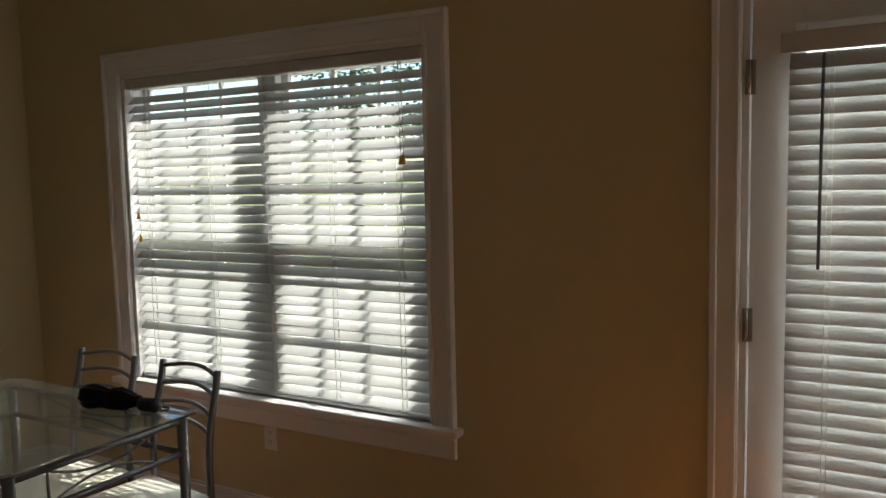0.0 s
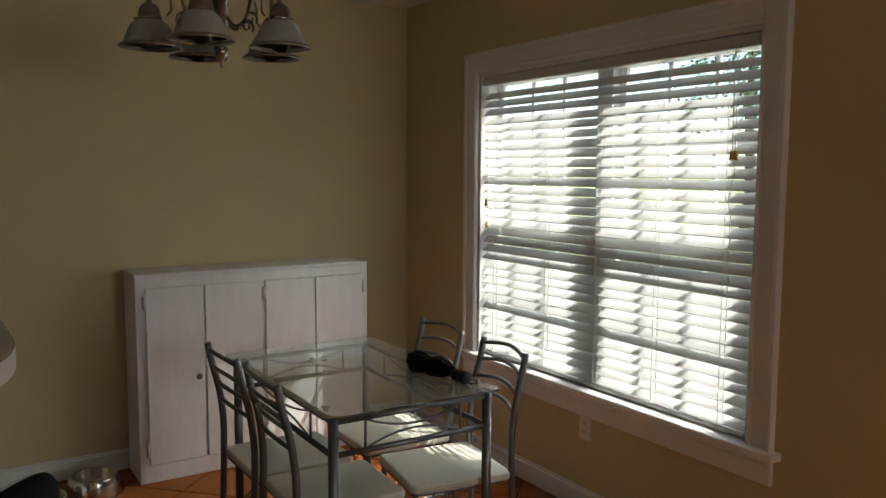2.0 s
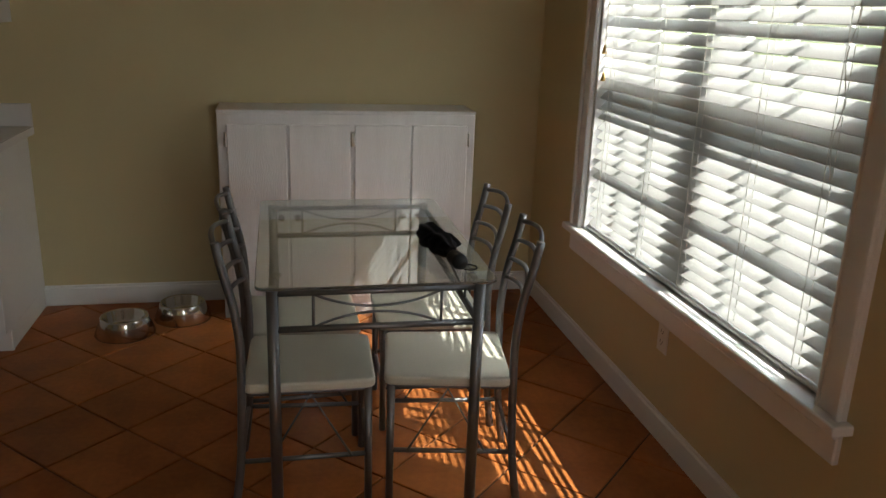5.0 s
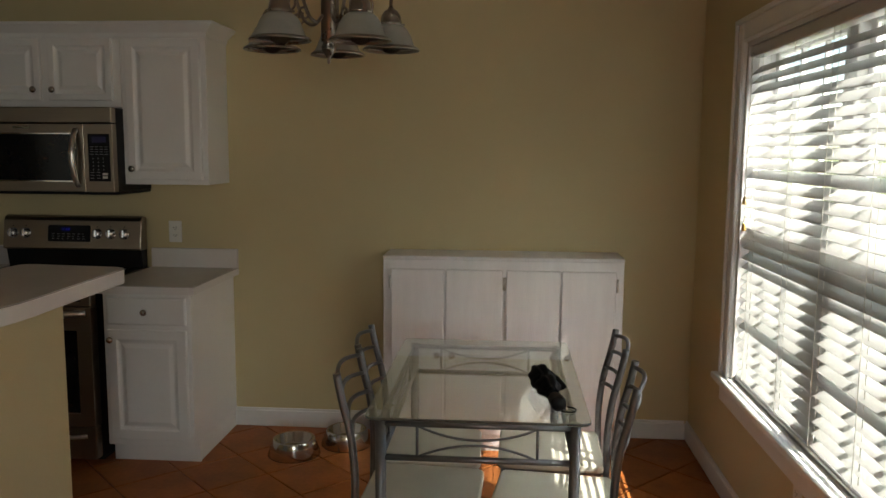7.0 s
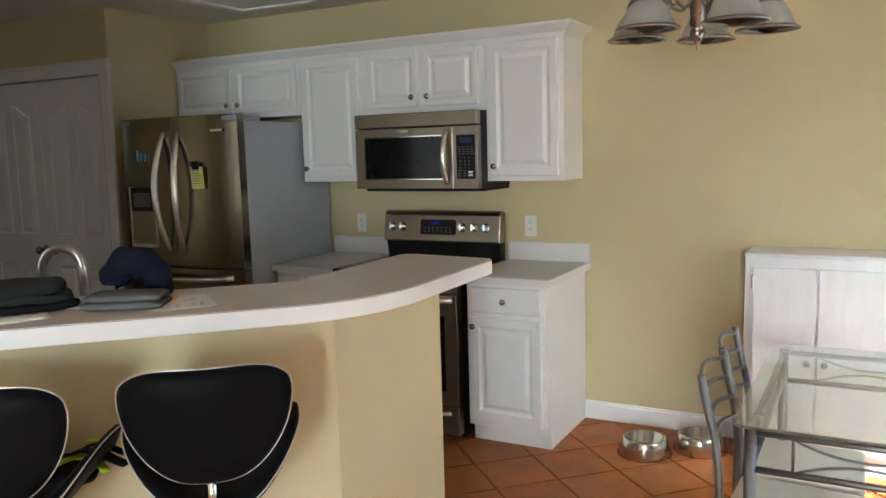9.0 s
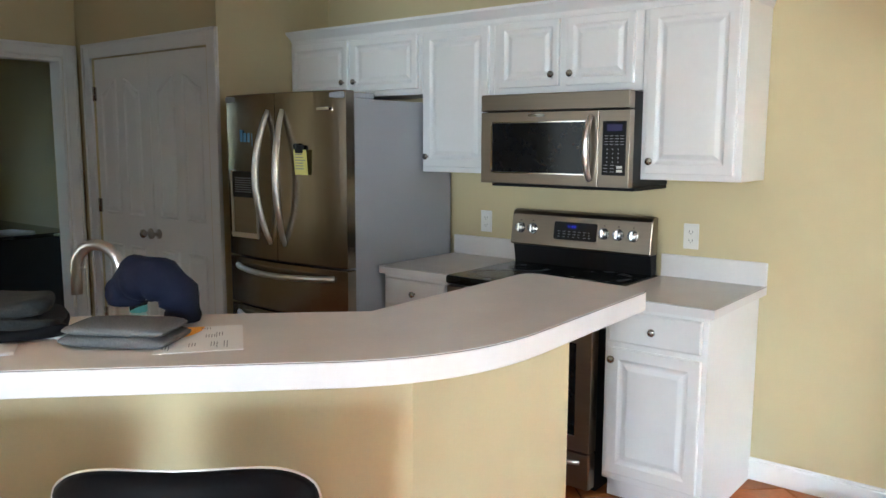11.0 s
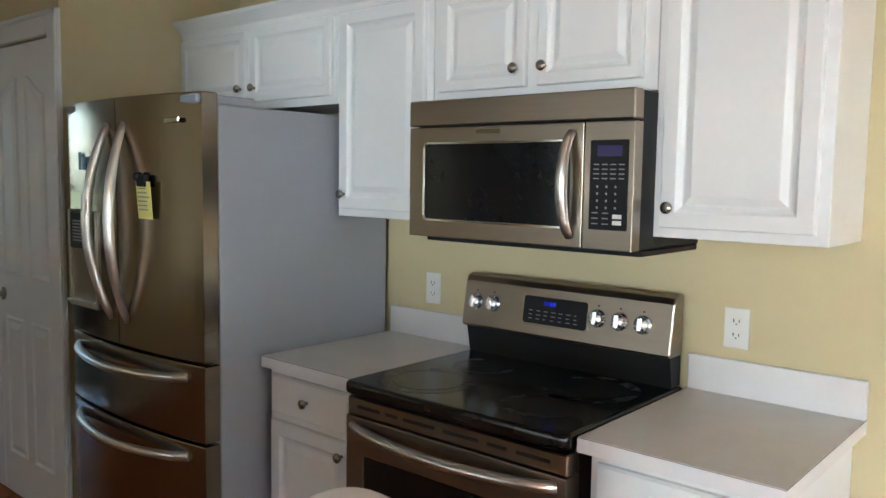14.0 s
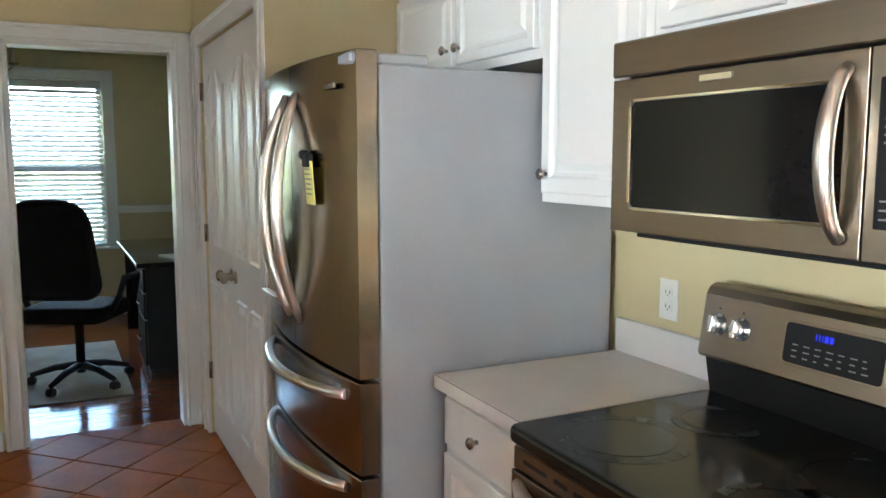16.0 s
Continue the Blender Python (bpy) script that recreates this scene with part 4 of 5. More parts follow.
keypad_face = part("control_panel", boxed(MX - 0.045, MX, ms + 0.0015, MY1, 0.0, H - 0.081, 0.0015), STEEL, micro)
keypad = part("keypad", boxed(MX, MX + 0.0025, -0.083, 0.026, 0.052, 0.282, 0.002), BLACK_PLASTIC, keypad_face, "black keypad")
part("display", boxed(MX + 0.0025, MX + 0.0032, -0.062, 0.008, 0.240, 0.268), LCD_DIM, keypad, "dim violet display")
bm = bmesh.new()
for r in range(4):
    for c in range(4):
        box(bm, MX + 0.0025, MX + 0.003, -0.072 + c * 0.024, -0.056 + c * 0.024, 0.218 - r * 0.012, 0.221 - r * 0.012)
for r in range(4):
    for c in range(3):
        box(bm, MX + 0.0025, MX + 0.003, -0.062 + c * 0.026, -0.057 + c * 0.026, 0.160 - r * 0.018, 0.166 - r * 0.018)
for r in range(3):
    for c in range(2):
        box(bm, MX + 0.0025, MX + 0.003, -0.074 + c * 0.03, -0.056 + c * 0.03, 0.094 - r * 0.014, 0.097 - r * 0.014)
tagged(part("legend", bm, INK, keypad), "pale grey key legends", kind="stuff")
bm = boxed(MX + 0.0025, MX + 0.0035, -0.014, 0.012, 0.082, 0.093, 0.0004)
box(bm, MX + 0.0025, MX + 0.0035, -0.014, 0.012, 0.066, 0.077, 0.0004)
part("start_button", bm, PLASTIC, keypad, "pale key")


def outlet(m, label="white duplex wall outlet"):
    """A wall outlet facing +x in its own frame."""
    ob = thing("wall_outlet", m, label, "outlet", "wall outlets")
    part("plate", boxed(0, 0.006, -0.036, 0.036, -0.058, 0.058, 0.003, 2), PLASTIC, ob)
    for z in (-0.02, 0.02):
        face = part("socket", slab(bmesh.new(), rounded([(-0.017, -0.014), (0.017, -0.014), (0.017, 0.014), (-0.017, 0.014)], 0.009), 0, 0.0075), PLASTIC, ob)
        face.data.transform(Matrix(((0, 0, 1, 0), (1, 0, 0, 0), (0, 1, 0, z), (0, 0, 0, 1))))
        bm = boxed(0.0076, 0.008, -0.009, -0.0065, z - 0.003, z + 0.007)
        box(bm, 0.0076, 0.008, 0.0065, 0.009, z - 0.003, z + 0.006)
        box(bm, 0.0076, 0.008, -0.002, 0.002, z - 0.010, z - 0.006)
        part("slot", bm, SLOT, face)
    return ob


outlet(Matrix.Translation((W, 0.162, 1.106)))
outlet(Matrix.Translation((W, -0.982, 1.103)))
outlet(Matrix.Translation((-2.733, N, 0.41)) @ pose(0, 0, 0, 0, 0, -90))

# ---- dining corner ----
CX, CY0, CY1, CZ = -4.012, 1.338, 2.527, 1.018
low = thing("wall_cabinet", Matrix.Translation((W, CY0, 0)), "low white painted cabinet with four flat doors against the wall", "cabinet")
D, WD = CX - W - 0.02, CY1 - CY0
part("body", boxed(0.018, D, 0.0, WD, FL, CZ - 0.004, 0.003), OLD_PAINT, low)
part("top_board", boxed(0.0, D + 0.002, -0.002, WD + 0.002, CZ - 0.004, CZ + 0.012, 0.003), OLD_PAINT, low)
edges = [(0.042, 0.306), (0.316, 0.596), (0.616, 0.878), (0.886, 1.150)]
for k, (a, b) in enumerate(edges):
    d = part("door", boxed(D, D + 0.019, a, b, 0.125, 0.966, 0.003), OLD_PAINT, low)
    ky = b - 0.032 if k % 2 == 0 else a + 0.032
    bm = lathe(bmesh.new(), [(0.006, 0.0), (0.006, 0.012), (0.014, 0.017), (0.016, 0.023), (0.011, 0.029), (0.0, 0.030)], (0, 0, 0), 14)
    part("knob", turned(bm, pose(D + 0.019, ky, 0.53, 0, 90, 0)), NICKEL, d, "round nickel knob")
    hy = a - 0.006 if k % 2 == 0 else b + 0.006
    for z in (0.20, 0.90):
        bm = boxed(D, D + 0.022, hy - 0.006, hy + 0.006, z - 0.03, z + 0.03, 0.002)
        tube(bm, [(D + 0.021, hy, z - 0.032), (D + 0.021, hy, z + 0.032)], 0.005, 8)
        part("hinge", bm, SATIN, d, "painted steel butterfly hinge")

TX0, TX1, TY0, TY1, TZ = -3.352, -2.358, 1.535, 2.200, 0.775
table = thing("dining_table", Matrix.Translation(((TX0 + TX1) / 2, (TY0 + TY1) / 2, 0)), "small glass-topped dining table with grey metal frame", "table")
a, b = (TX1 - TX0) / 2, (TY1 - TY0) / 2
part("glass_top", slab(bmesh.new(), rounded(rect(-a, a, -b, b), 0.035), TZ - 0.009, TZ, 0.002, 2), TABLE_GLASS, table, "clear greenish glass top with rounded corners")
la, lb = a - 0.040, b - 0.045
for sx in (-1, 1):
    for sy in (-1, 1):
        part("leg", tube(bmesh.new(), [(sx * la, sy * lb, FL), (sx * la, sy * lb, TZ - 0.018)], 0.0165, 14), GUNMETAL, table)
        part("glass_support", lathe(bmesh.new(), [(0.010, TZ - 0.02), (0.010, TZ - 0.009), (0.017, TZ - 0.0092)], (sx * (la - 0.082), sy * (lb - 0.012), 0), 16), CHROME, table, "small metal pad under the glass")
for axis in (0, 1):
    for s in (-1, 1):
        half_len, off = (la, lb) if axis == 0 else (lb, la)

        def at(u, z):
            return (u, s * off, z) if axis == 0 else (s * off, u, z)

        bm = tube(bmesh.new(), [at(-half_len, TZ - 0.03), at(half_len, TZ - 0.03)], 0.009, 8)
        part("apron_rail", bm, GUNMETAL, table)
        part("apron_rail", tube(bmesh.new(), [at(-half_len, TZ - 0.135), at(half_len, TZ - 0.135)], 0.010, 8), GUNMETAL, table)
        q = half_len * 0.62
        for sign in (1, -1):
            mid = TZ - 0.083
            part("scroll_bar", tube(bmesh.new(), [at(-q + 2 * q * k / 12, mid + sign * (0.008 + 0.040 * (2 * k / 12 - 1) ** 2)) for k in range(13)], 0.0038, 6), GUNMETAL, table)
        for u in (-q, q):
            part("apron_post", tube(bmesh.new(), [at(u, TZ - 0.134), at(u, TZ - 0.03)], 0.0045, 6), GUNMETAL, table)


def dining_chair(m):
    """A metal chair that faces +y in its own frame, origin under the seat's middle."""
    ob = thing("dining_chair", m, "grey metal ladder-back dining chair with a cream vinyl seat", "chair", "chairs round the table")
    w, d, sz = 0.184, 0.19, 0.452
    part("seat", slab(bmesh.new(), rounded([(-w, -d), (w, -d), (w - 0.012, d), (-w + 0.012, d)], 0.03), sz - 0.03, sz, 0.009, 3), VINYL, ob, "padded cream vinyl seat")
    bm = bmesh.new()
    tube(bm, [(x, y, sz - 0.036) for x, y in rounded([(-w + 0.02, -d + 0.01), (w - 0.02, -d + 0.01), (w - 0.03, d - 0.015), (-w + 0.03, d - 0.015)], 0.02, 3)], 0.008, 8, True)
    part("seat_frame", bm, GUNMETAL, ob)
    posts = {}
    for s in (-1, 1):
        line = [(s * 0.172, -d - 0.035, FL), (s * 0.170, -d - 0.012, 0.2), (s * 0.168, -d - 0.004, 0.42), (s * 0.166, -d - 0.002, 0.56), (s * 0.163, -d - 0.016, 0.68), (s * 0.161, -d - 0.045, 0.79), (s * 0.160, -d - 0.060, 0.868)]
        fine = []
        for i in range(len(line) - 1):
            for k in range(4):
                fine.append(tuple(Vector(line[i]).lerp(Vector(line[i + 1]), k / 4)))
        fine.append(line[-1])
        for _ in range(2):
            fine = [fine[0]] + [tuple((Vector(fine[i - 1]) + 2 * Vector(fine[i]) + Vector(fine[i + 1])) / 4) for i in range(1, len(fine) - 1)] + [fine[-1]]
        posts[s] = fine
        part("back_leg", tube(bmesh.new(), fine, 0.0125, 12), GUNMETAL, ob)
        part("front_leg", tube(bmesh.new(), [(s * (w - 0.025), d - 0.02, FL), (s * (w - 0.027), d - 0.022, sz - 0.03)], 0.0115, 10), GUNMETAL, ob)
    for z in (0.845, 0.782, 0.718, 0.655):
        p = min(posts[1], key=lambda q: abs(q[2] - z))
        y = p[1]
        path = [(-p[0] + 2 * p[0] * k / 12, y - 0.028 * math.sin(math.pi * k / 12), z + 0.018 * math.sin(math.pi * k / 12)) for k in range(13)]
        part("back_rung", tube(bmesh.new(), path, 0.0075, 8), GUNMETAL, ob)
    for s in (-1, 1):
        part("stretcher", tube(bmesh.new(), [(s * 0.170, -d - 0.014, 0.20), (s * (w - 0.026), d - 0.021, 0.20)], 0.0075, 8), GUNMETAL, ob)
    part("stretcher", tube(bmesh.new(), [(-w + 0.026, d - 0.021, 0.20), (w - 0.026, d - 0.021, 0.20)], 0.0075, 8), GUNMETAL, ob)
    part("stretcher", tube(bmesh.new(), [(-0.17, -d - 0.014, 0.20), (0.17, -d - 0.014, 0.20)], 0.0075, 8), GUNMETAL, ob)
    for s in (-1, 1):
        bm = bmesh.new()
        x = s * 0.170
        tube(bm, [(x, -0.12, 0.20), (x, 0.0, sz - 0.04), (x, 0.12, 0.20)], 0.004, 6)
        part("side_brace", bm, GUNMETAL, ob)
    bm = bmesh.new()
    tube(bm, [(-0.12, d - 0.021, 0.20), (0.0, d - 0.021, sz - 0.04), (0.12, d - 0.021, 0.20)], 0.004, 6)
    part("front_brace", bm, GUNMETAL, ob)
    return ob


chair = dining_chair(pose(-2.628, 1.687, 0, 0, 0, -2.2))
copy_thing(chair, pose(-3.015, 1.675, 0, 0, 0, 1))
copy_thing(chair, pose(-2.605, 2.107, 0, 0, 0, 172))
copy_thing(chair, pose(-3.038, 2.122, 0, 0, 0, 178.5))

# folded umbrella on the table
umb = thing("folded_umbrella", pose(-2.605, 2.085, TZ + 0.034, 0, 0, 10), "black folding umbrella lying loosely furled on the glass table", "umbrella")
prof = [(0.0, -0.150), (0.020, -0.150), (0.031, -0.140), (0.038, -0.115), (0.037, -0.085), (0.030, -0.058), (0.027, -0.045), (0.033, -0.025), (0.037, 0.0), (0.033, 0.025), (0.024, 0.045), (0.019, 0.062), (0.016, 0.085)]
bm = lathe(bmesh.new(), prof, (0, 0, 0), 40)
for vert in bm.verts:
    u = math.atan2(vert.co.y, vert.co.x)
    pleat = 1 + 0.10 * math.cos(7 * u + 9 * vert.co.z) + 0.20 * noise.noise(vert.co * 26)
    vert.co.x *= pleat
    vert.co.y *= pleat
    vert.co.x = min(vert.co.x, 0.033)
part("canopy", turned(bm, pose(0, 0, 0, 0, 90, 0)), BLACK_CLOTH, umb, "bunched black nylon")
bm = lathe(bmesh.new(), [(0.014, 0.080), (0.020, 0.088), (0.023, 0.100), (0.023, 0.135), (0.024, 0.140), (0.021, 0.152), (0.0, 0.154)], (0, 0, 0), 20)
part("handle", turned(bm, pose(0, 0, -0.010, 0, 90, 0)), BLACK_PLASTIC, umb, "black plastic grip")
part("wrist_loop", tube(bmesh.new(), [(0.140 + 0.026 * math.cos(x), 0.030 + 0.024 * math.sin(x), -0.030) for x in [k * 0.62 - 2.6 for k in range(10)]], 0.0022, 6), BLACK_CLOTH, umb)
# flaps of loose cloth that stand off the roll
for cx, cy, turn, wide, deep in ((-0.095, 0.022, 70, 0.055, 0.040), (-0.005, 0.026, 48, 0.070, 0.052), (0.035, -0.020, -120, 0.050, 0.030), (-0.06, -0.026, -95, 0.060, 0.024)):
    bm = bmesh.new()
    grid = []
    for i in range(7):
        u = i / 6
        row = []
        for j in range(5):
            v = j / 4
            reach = deep * v * (1 - 0.75 * abs(u - 0.55))
            row.append(bm.verts.new((reach, (u - 0.5) * wide * (1 - 0.45 * v), 0.022 - 0.022 * v * v + 0.006 * math.sin(u * 9 + v * 3))))
        grid.append(row)
    for p, q in zip(grid, grid[1:]):
        for j in range(4):
            bm.faces.new((p[j], p[j + 1], q[j + 1], q[j])).smooth = True
    fold = part("loose_fold", turned(bm, Matrix.Translation((cx, cy * 0.6, 0.002)) @ pose(0, 0, 0, 0, 0, turn)), BLACK_CLOTH, umb)
    solid = fold.modifiers.new("thickness", "SOLIDIFY")
    solid.thickness = 0.0022


def pet_bowl(x, y):
    ob = thing("pet_bowl", Matrix.Translation((x, y, FL)), "stainless steel pet bowl on the tile floor", "bowl", "pet bowls")
    part("shell", lathe(bmesh.new(), [(0.128, 0.0), (0.132, 0.004), (0.104, 0.076), (0.102, 0.082), (0.097, 0.084), (0.090, 0.080), (0.083, 0.034), (0.06, 0.025), (0.0, 0.023)], (0, 0, 0), 40), BOWL_STEEL, ob)
    part("rubber_foot", lathe(bmesh.new(), [(0.122, 0.0), (0.130, 0.0), (0.1315, 0.005), (0.122, 0.005)], (0, 0, 0), 32), BLACK_PLASTIC, ob)
    return ob


pet_bowl(-3.905, 0.905)
pet_bowl(-4.065, 1.14)

# ---- chandelier ----
LX, LY, LZ = -2.728, 1.362, 1.827
lamp = thing("chandelier", Matrix.Translation((LX, LY, 0)), "pewter chandelier with ribbed glass bell shades, unlit", "chandelier")
bm = lathe(bmesh.new(), [(0.0, 0.0), (0.004, 0.002), (0.006, 0.012), (0.004, 0.018), (0.012, 0.028), (0.022, 0.040), (0.024, 0.055), (0.018, 0.068), (0.024, 0.072), (0.024, 0.30), (0.030, 0.305), (0.030, 0.33), (0.016, 0.345), (0.010, 0.38), (0.006, 0.40)], (0, 0, LZ), 20)
part("column", bm, PEWTER, lamp)
part("stem", tube(bmesh.new(), [(0, 0, LZ + 0.39), (0, 0, TOP - 0.03)], 0.006, 8), PEWTER, lamp)
part("ceiling_canopy", lathe(bmesh.new(), [(0.062, TOP), (0.060, TOP - 0.012), (0.03, TOP - 0.03), (0.0, TOP - 0.034)], (0, 0, 0), 20), PEWTER, lamp)
clear = glass("clear_bulb", (0.95, 0.93, 0.9), 0.05)
REACH = 0.207  # from the column to the middle of a shade


def smooth_line(points, rounds=3):
    """The line through the points, cut finer and rounded off."""
    fine = []
    for p, q in zip(points, points[1:]):
        fine += [Vector(p).lerp(Vector(q), j / 4) for j in range(4)]
    fine.append(Vector(points[-1]))
    for _ in range(rounds):
        fine = [fine[0]] + [(fine[i - 1] + fine[i] * 2 + fine[i + 1]) / 4 for i in range(1, len(fine) - 1)] + [fine[-1]]
    return fine


for k in range(5):
    turn = radians(72 * k + 39.8)
    dx, dy = math.cos(turn), math.sin(turn)
    line = [(0.026, 0.15), (0.05, 0.122), (0.085, 0.135), (0.112, 0.19), (0.128, 0.27), (0.155, 0.325), (0.19, 0.325), (0.212, 0.285), (REACH, 0.225), (REACH, 0.18)]
    arm = part("arm", tube(bmesh.new(), smooth_line([(dx * r, dy * r, LZ + z) for r, z in line]), 0.0055, 8), PEWTER, lamp)
    curl = []
    for j in range(22):
        u, w = j * 0.36, 0.026 * (1 - j / 27)
        r = 0.105 + w * math.cos(u - 0.6)
        curl.append((dx * r, dy * r, LZ + 0.143 + w * math.sin(u - 0.6)))
    part("scroll", tube(bmesh.new(), curl, [0.0045 - 0.00009 * j for j in range(22)], 8), PEWTER, arm)
    part("leaf_tip", tube(bmesh.new(), smooth_line([(dx * r, dy * r, LZ + z) for r, z in ((0.125, 0.245), (0.148, 0.20), (0.142, 0.165), (0.158, 0.15))]), 0.0038, 6), PEWTER, arm)
    at = (dx * REACH, dy * REACH, LZ + 0.036)
    cup = part("socket_cup", lathe(bmesh.new(), [(0.0065, 0.158), (0.009, 0.150), (0.022, 0.143), (0.031, 0.128), (0.034, 0.110), (0.036, 0.107), (0.036, 0.096), (0.031, 0.094)], at, 20), PEWTER, arm)
    screw = bmesh.new()
    for j in range(3):
        v = radians(120 * j) + turn
        tube(screw, [(at[0] + math.cos(v) * 0.034, at[1] + math.sin(v) * 0.034, at[2] + 0.101), (at[0] + math.cos(v) * 0.046, at[1] + math.sin(v) * 0.046, at[2] + 0.101)], 0.003, 6)
    part("thumb_screw", screw, PEWTER, cup)
    bm = lathe(bmesh.new(), [(0.030, 0.099), (0.040, 0.095), (0.053, 0.084), (0.063, 0.066), (0.070, 0.046), (0.076, 0.031), (0.086, 0.022)], at, 72, 0.016)
    bm.faces.ensure_lookup_table()
    for f in [f for f in bm.faces if len(f.verts) > 4]:
        bm.faces.remove(f)
    shade = part("shade", bm, SHADE, arm, "ribbed frosted glass bell shade")
    thick = shade.modifiers.new("thickness", "SOLIDIFY")
    thick.thickness = 0.003
    part("shade_rim", lathe(bmesh.new(), [(0.080, 0.026), (0.087, 0.0255), (0.094, 0.019), (0.095, 0.015), (0.091, 0.014), (0.083, 0.019), (0.080, 0.026)], at, 44), PEWTER, shade, "dark pewter ring round the shade's mouth")
    part("bulb", lathe(bmesh.new(), [(0.012, 0.095), (0.014, 0.078), (0.026, 0.058), (0.034, 0.036), (0.028, 0.014), (0.014, 0.004), (0.0, 0.002)], at, 20), clear, arm, "clear glass bulb")

# ceiling hatch
hatch = thing("ceiling_hatch", Matrix.Translation((-3.68, -1.30, TOP)), "white framed ceiling hatch", "ceiling hatch")
bm = bmesh.new()
for a in ((-0.38, 0.38, -0.36, -0.29), (-0.38, 0.38, 0.29, 0.36), (-0.38, -0.31, -0.29, 0.29), (0.31, 0.38, -0.29, 0.29)):
    box(bm, a[0], a[1], a[2], a[3], -0.018, -0.0005, 0.004)
part("frame", bm, TRIM, hatch)
part("panel", boxed(-0.31, 0.31, -0.29, 0.29, -0.006, -0.0005), TRIM, hatch)

# ---- bar stools and things on the bar ----


def bar_stool(m):
    """A bucket stool that faces -y in its own frame, its back toward +y."""
    ob = thing("bar_stool", m, "black faux-leather bucket bar stool with white piping on a chrome post", "stool", "stools at the bar")
    # back: a broad shield, curved round the sitter
    line = []
    for k in range(81):
        u = k / 80 * 2 * math.pi
        c, s = math.cos(u), math.sin(u)
        x = 0.197 * (abs(c) ** 0.62) * (1 if c > 0 else -1)
        z = 0.159 * (abs(s) ** 0.72) * (1 if s > 0 else -1)
        x *= 1 - 0.42 * (max(0.0, 0.6 - z / 0.159) / 1.6) ** 1.2
        z = z * 0.77 if z < 0 else z * 0.9
        z += 0.024 * (abs(x) / 0.197) ** 2 * min(1.0, max(0.0, z / 0.09))
        line.append((x, z))
    line = line[:-1]
    bm = bmesh.new()
    rings = []
    for scale, d in ((0.0, 0.026), (0.55, 0.025), (0.86, 0.020), (0.97, 0.010), (1.0, 0.0), (0.97, -0.010), (0.86, -0.016), (0.55, -0.018), (0.0, -0.018)):
        rings.append([bm.verts.new((x * scale, 0.185 - 0.9 * (x * scale) ** 2 + d + 0.12 * z * scale, z * scale + 0.912)) for x, z in line])
    for a, b in zip(rings, rings[1:]):
        for k in range(len(line)):
            bm.faces.new((a[k], a[(k + 1) % len(line)], b[(k + 1) % len(line)], b[k])).smooth = True
    bmesh.ops.remove_doubles(bm, verts=bm.verts, dist=0.0005)
    back = part("backrest", bm, LEATHER, ob, "shield-shaped padded black backrest")
    pipe = [(x * 1.005, 0.185 - 0.9 * x * x + 0.12 * z - 0.002, z * 1.005 + 0.912) for x, z in line]
    part("piping", tube(bmesh.new(), pipe, 0.0019, 6, True), PIPING, back, "white piping")
    # seat: a dished pad with raised sides
    bm = bmesh.new()
    rings = []
    seat_line = [(0.204 * (abs(math.cos(u)) ** 0.7) * (1 if math.cos(u) > 0 else -1), 0.20 * (abs(math.sin(u)) ** 0.7) * (1 if math.sin(u) > 0 else -1) - 0.02) for u in [k / 40 * 2 * math.pi for k in range(40)]]
    for scale, d in ((0.0, 0.03), (0.5, 0.03), (0.85, 0.027), (0.97, 0.014), (1.0, 0.0), (0.97, -0.012), (0.85, -0.02), (0.5, -0.024), (0.0, -0.025)):
        rings.append([bm.verts.new((x * scale, y * scale, 0.705 + d + 4.2 * (x * scale) ** 2)) for x, y in seat_line])
    for a, b in zip(rings, rings[1:]):
        for k in range(len(seat_line)):
            bm.faces.new((a[k], a[(k + 1) % 40], b[(k + 1) % 40], b[k])).smooth = True
    bmesh.ops.remove_doubles(bm, verts=bm.verts, dist=0.0005)
    seat = part("seat", bm, LEATHER, ob, "dished black seat")
    part("piping", tube(bmesh.new(), [(x * 1.004, y * 1.004, 0.703 + 4.2 * x * x) for x, y in seat_line], 0.0019, 6, True), PIPING, seat, "white piping")
    bm = boxed(-0.05, 0.05, 0.06, 0.145, 0.652, 0.664, 0.004)
    tube(bm, [(0.0, 0.10, 0.66), (0.0, 0.15, 0.67), (0.0, 0.165, 0.74), (0.0, 0.165, 0.81)], 0.012, 8)
    part("back_bracket", bm, CHROME, ob)
    part("gas_post", tube(bmesh.new(), [(0, 0, 0.36), (0, 0, 0.685)], 0.021, 16), CHROME, ob)
    part("sleeve", tube(bmesh.new(), [(0, 0, 0.02), (0, 0, 0.42)], 0.029, 16), CHROME, ob)
    part("base_disc", lathe(bmesh.new(), [(0.205, 0.0), (0.205, 0.006), (0.19, 0.014), (0.06, 0.026), (0.03, 0.05), (0.0, 0.05)], (0, 0, 0), 36), CHROME, ob)
    foot = tube(bmesh.new(), [(0.03, 0.0, 0.30), (0.15, 0.0, 0.30), (0.17, -0.06, 0.30), (0.12, -0.17, 0.30), (0.0, -0.20, 0.30), (-0.12, -0.17, 0.30), (-0.17, -0.06, 0.30), (-0.15, 0.0, 0.30), (-0.03, 0.0, 0.30)], 0.010, 8)
    part("footrest", foot, CHROME, ob)
    bm = tube(bmesh.new(), [(-0.02, 0.02, 0.675), (-0.17, 0.08, 0.67)], 0.0045, 6)
    lever = part("lever", bm, CHROME, ob)
    part("lever_grip", tube(bmesh.new(), [(-0.155, 0.074, 0.671), (-0.215, 0.098, 0.662)], 0.009, 8), BLACK_PLASTIC, lever)
    return ob


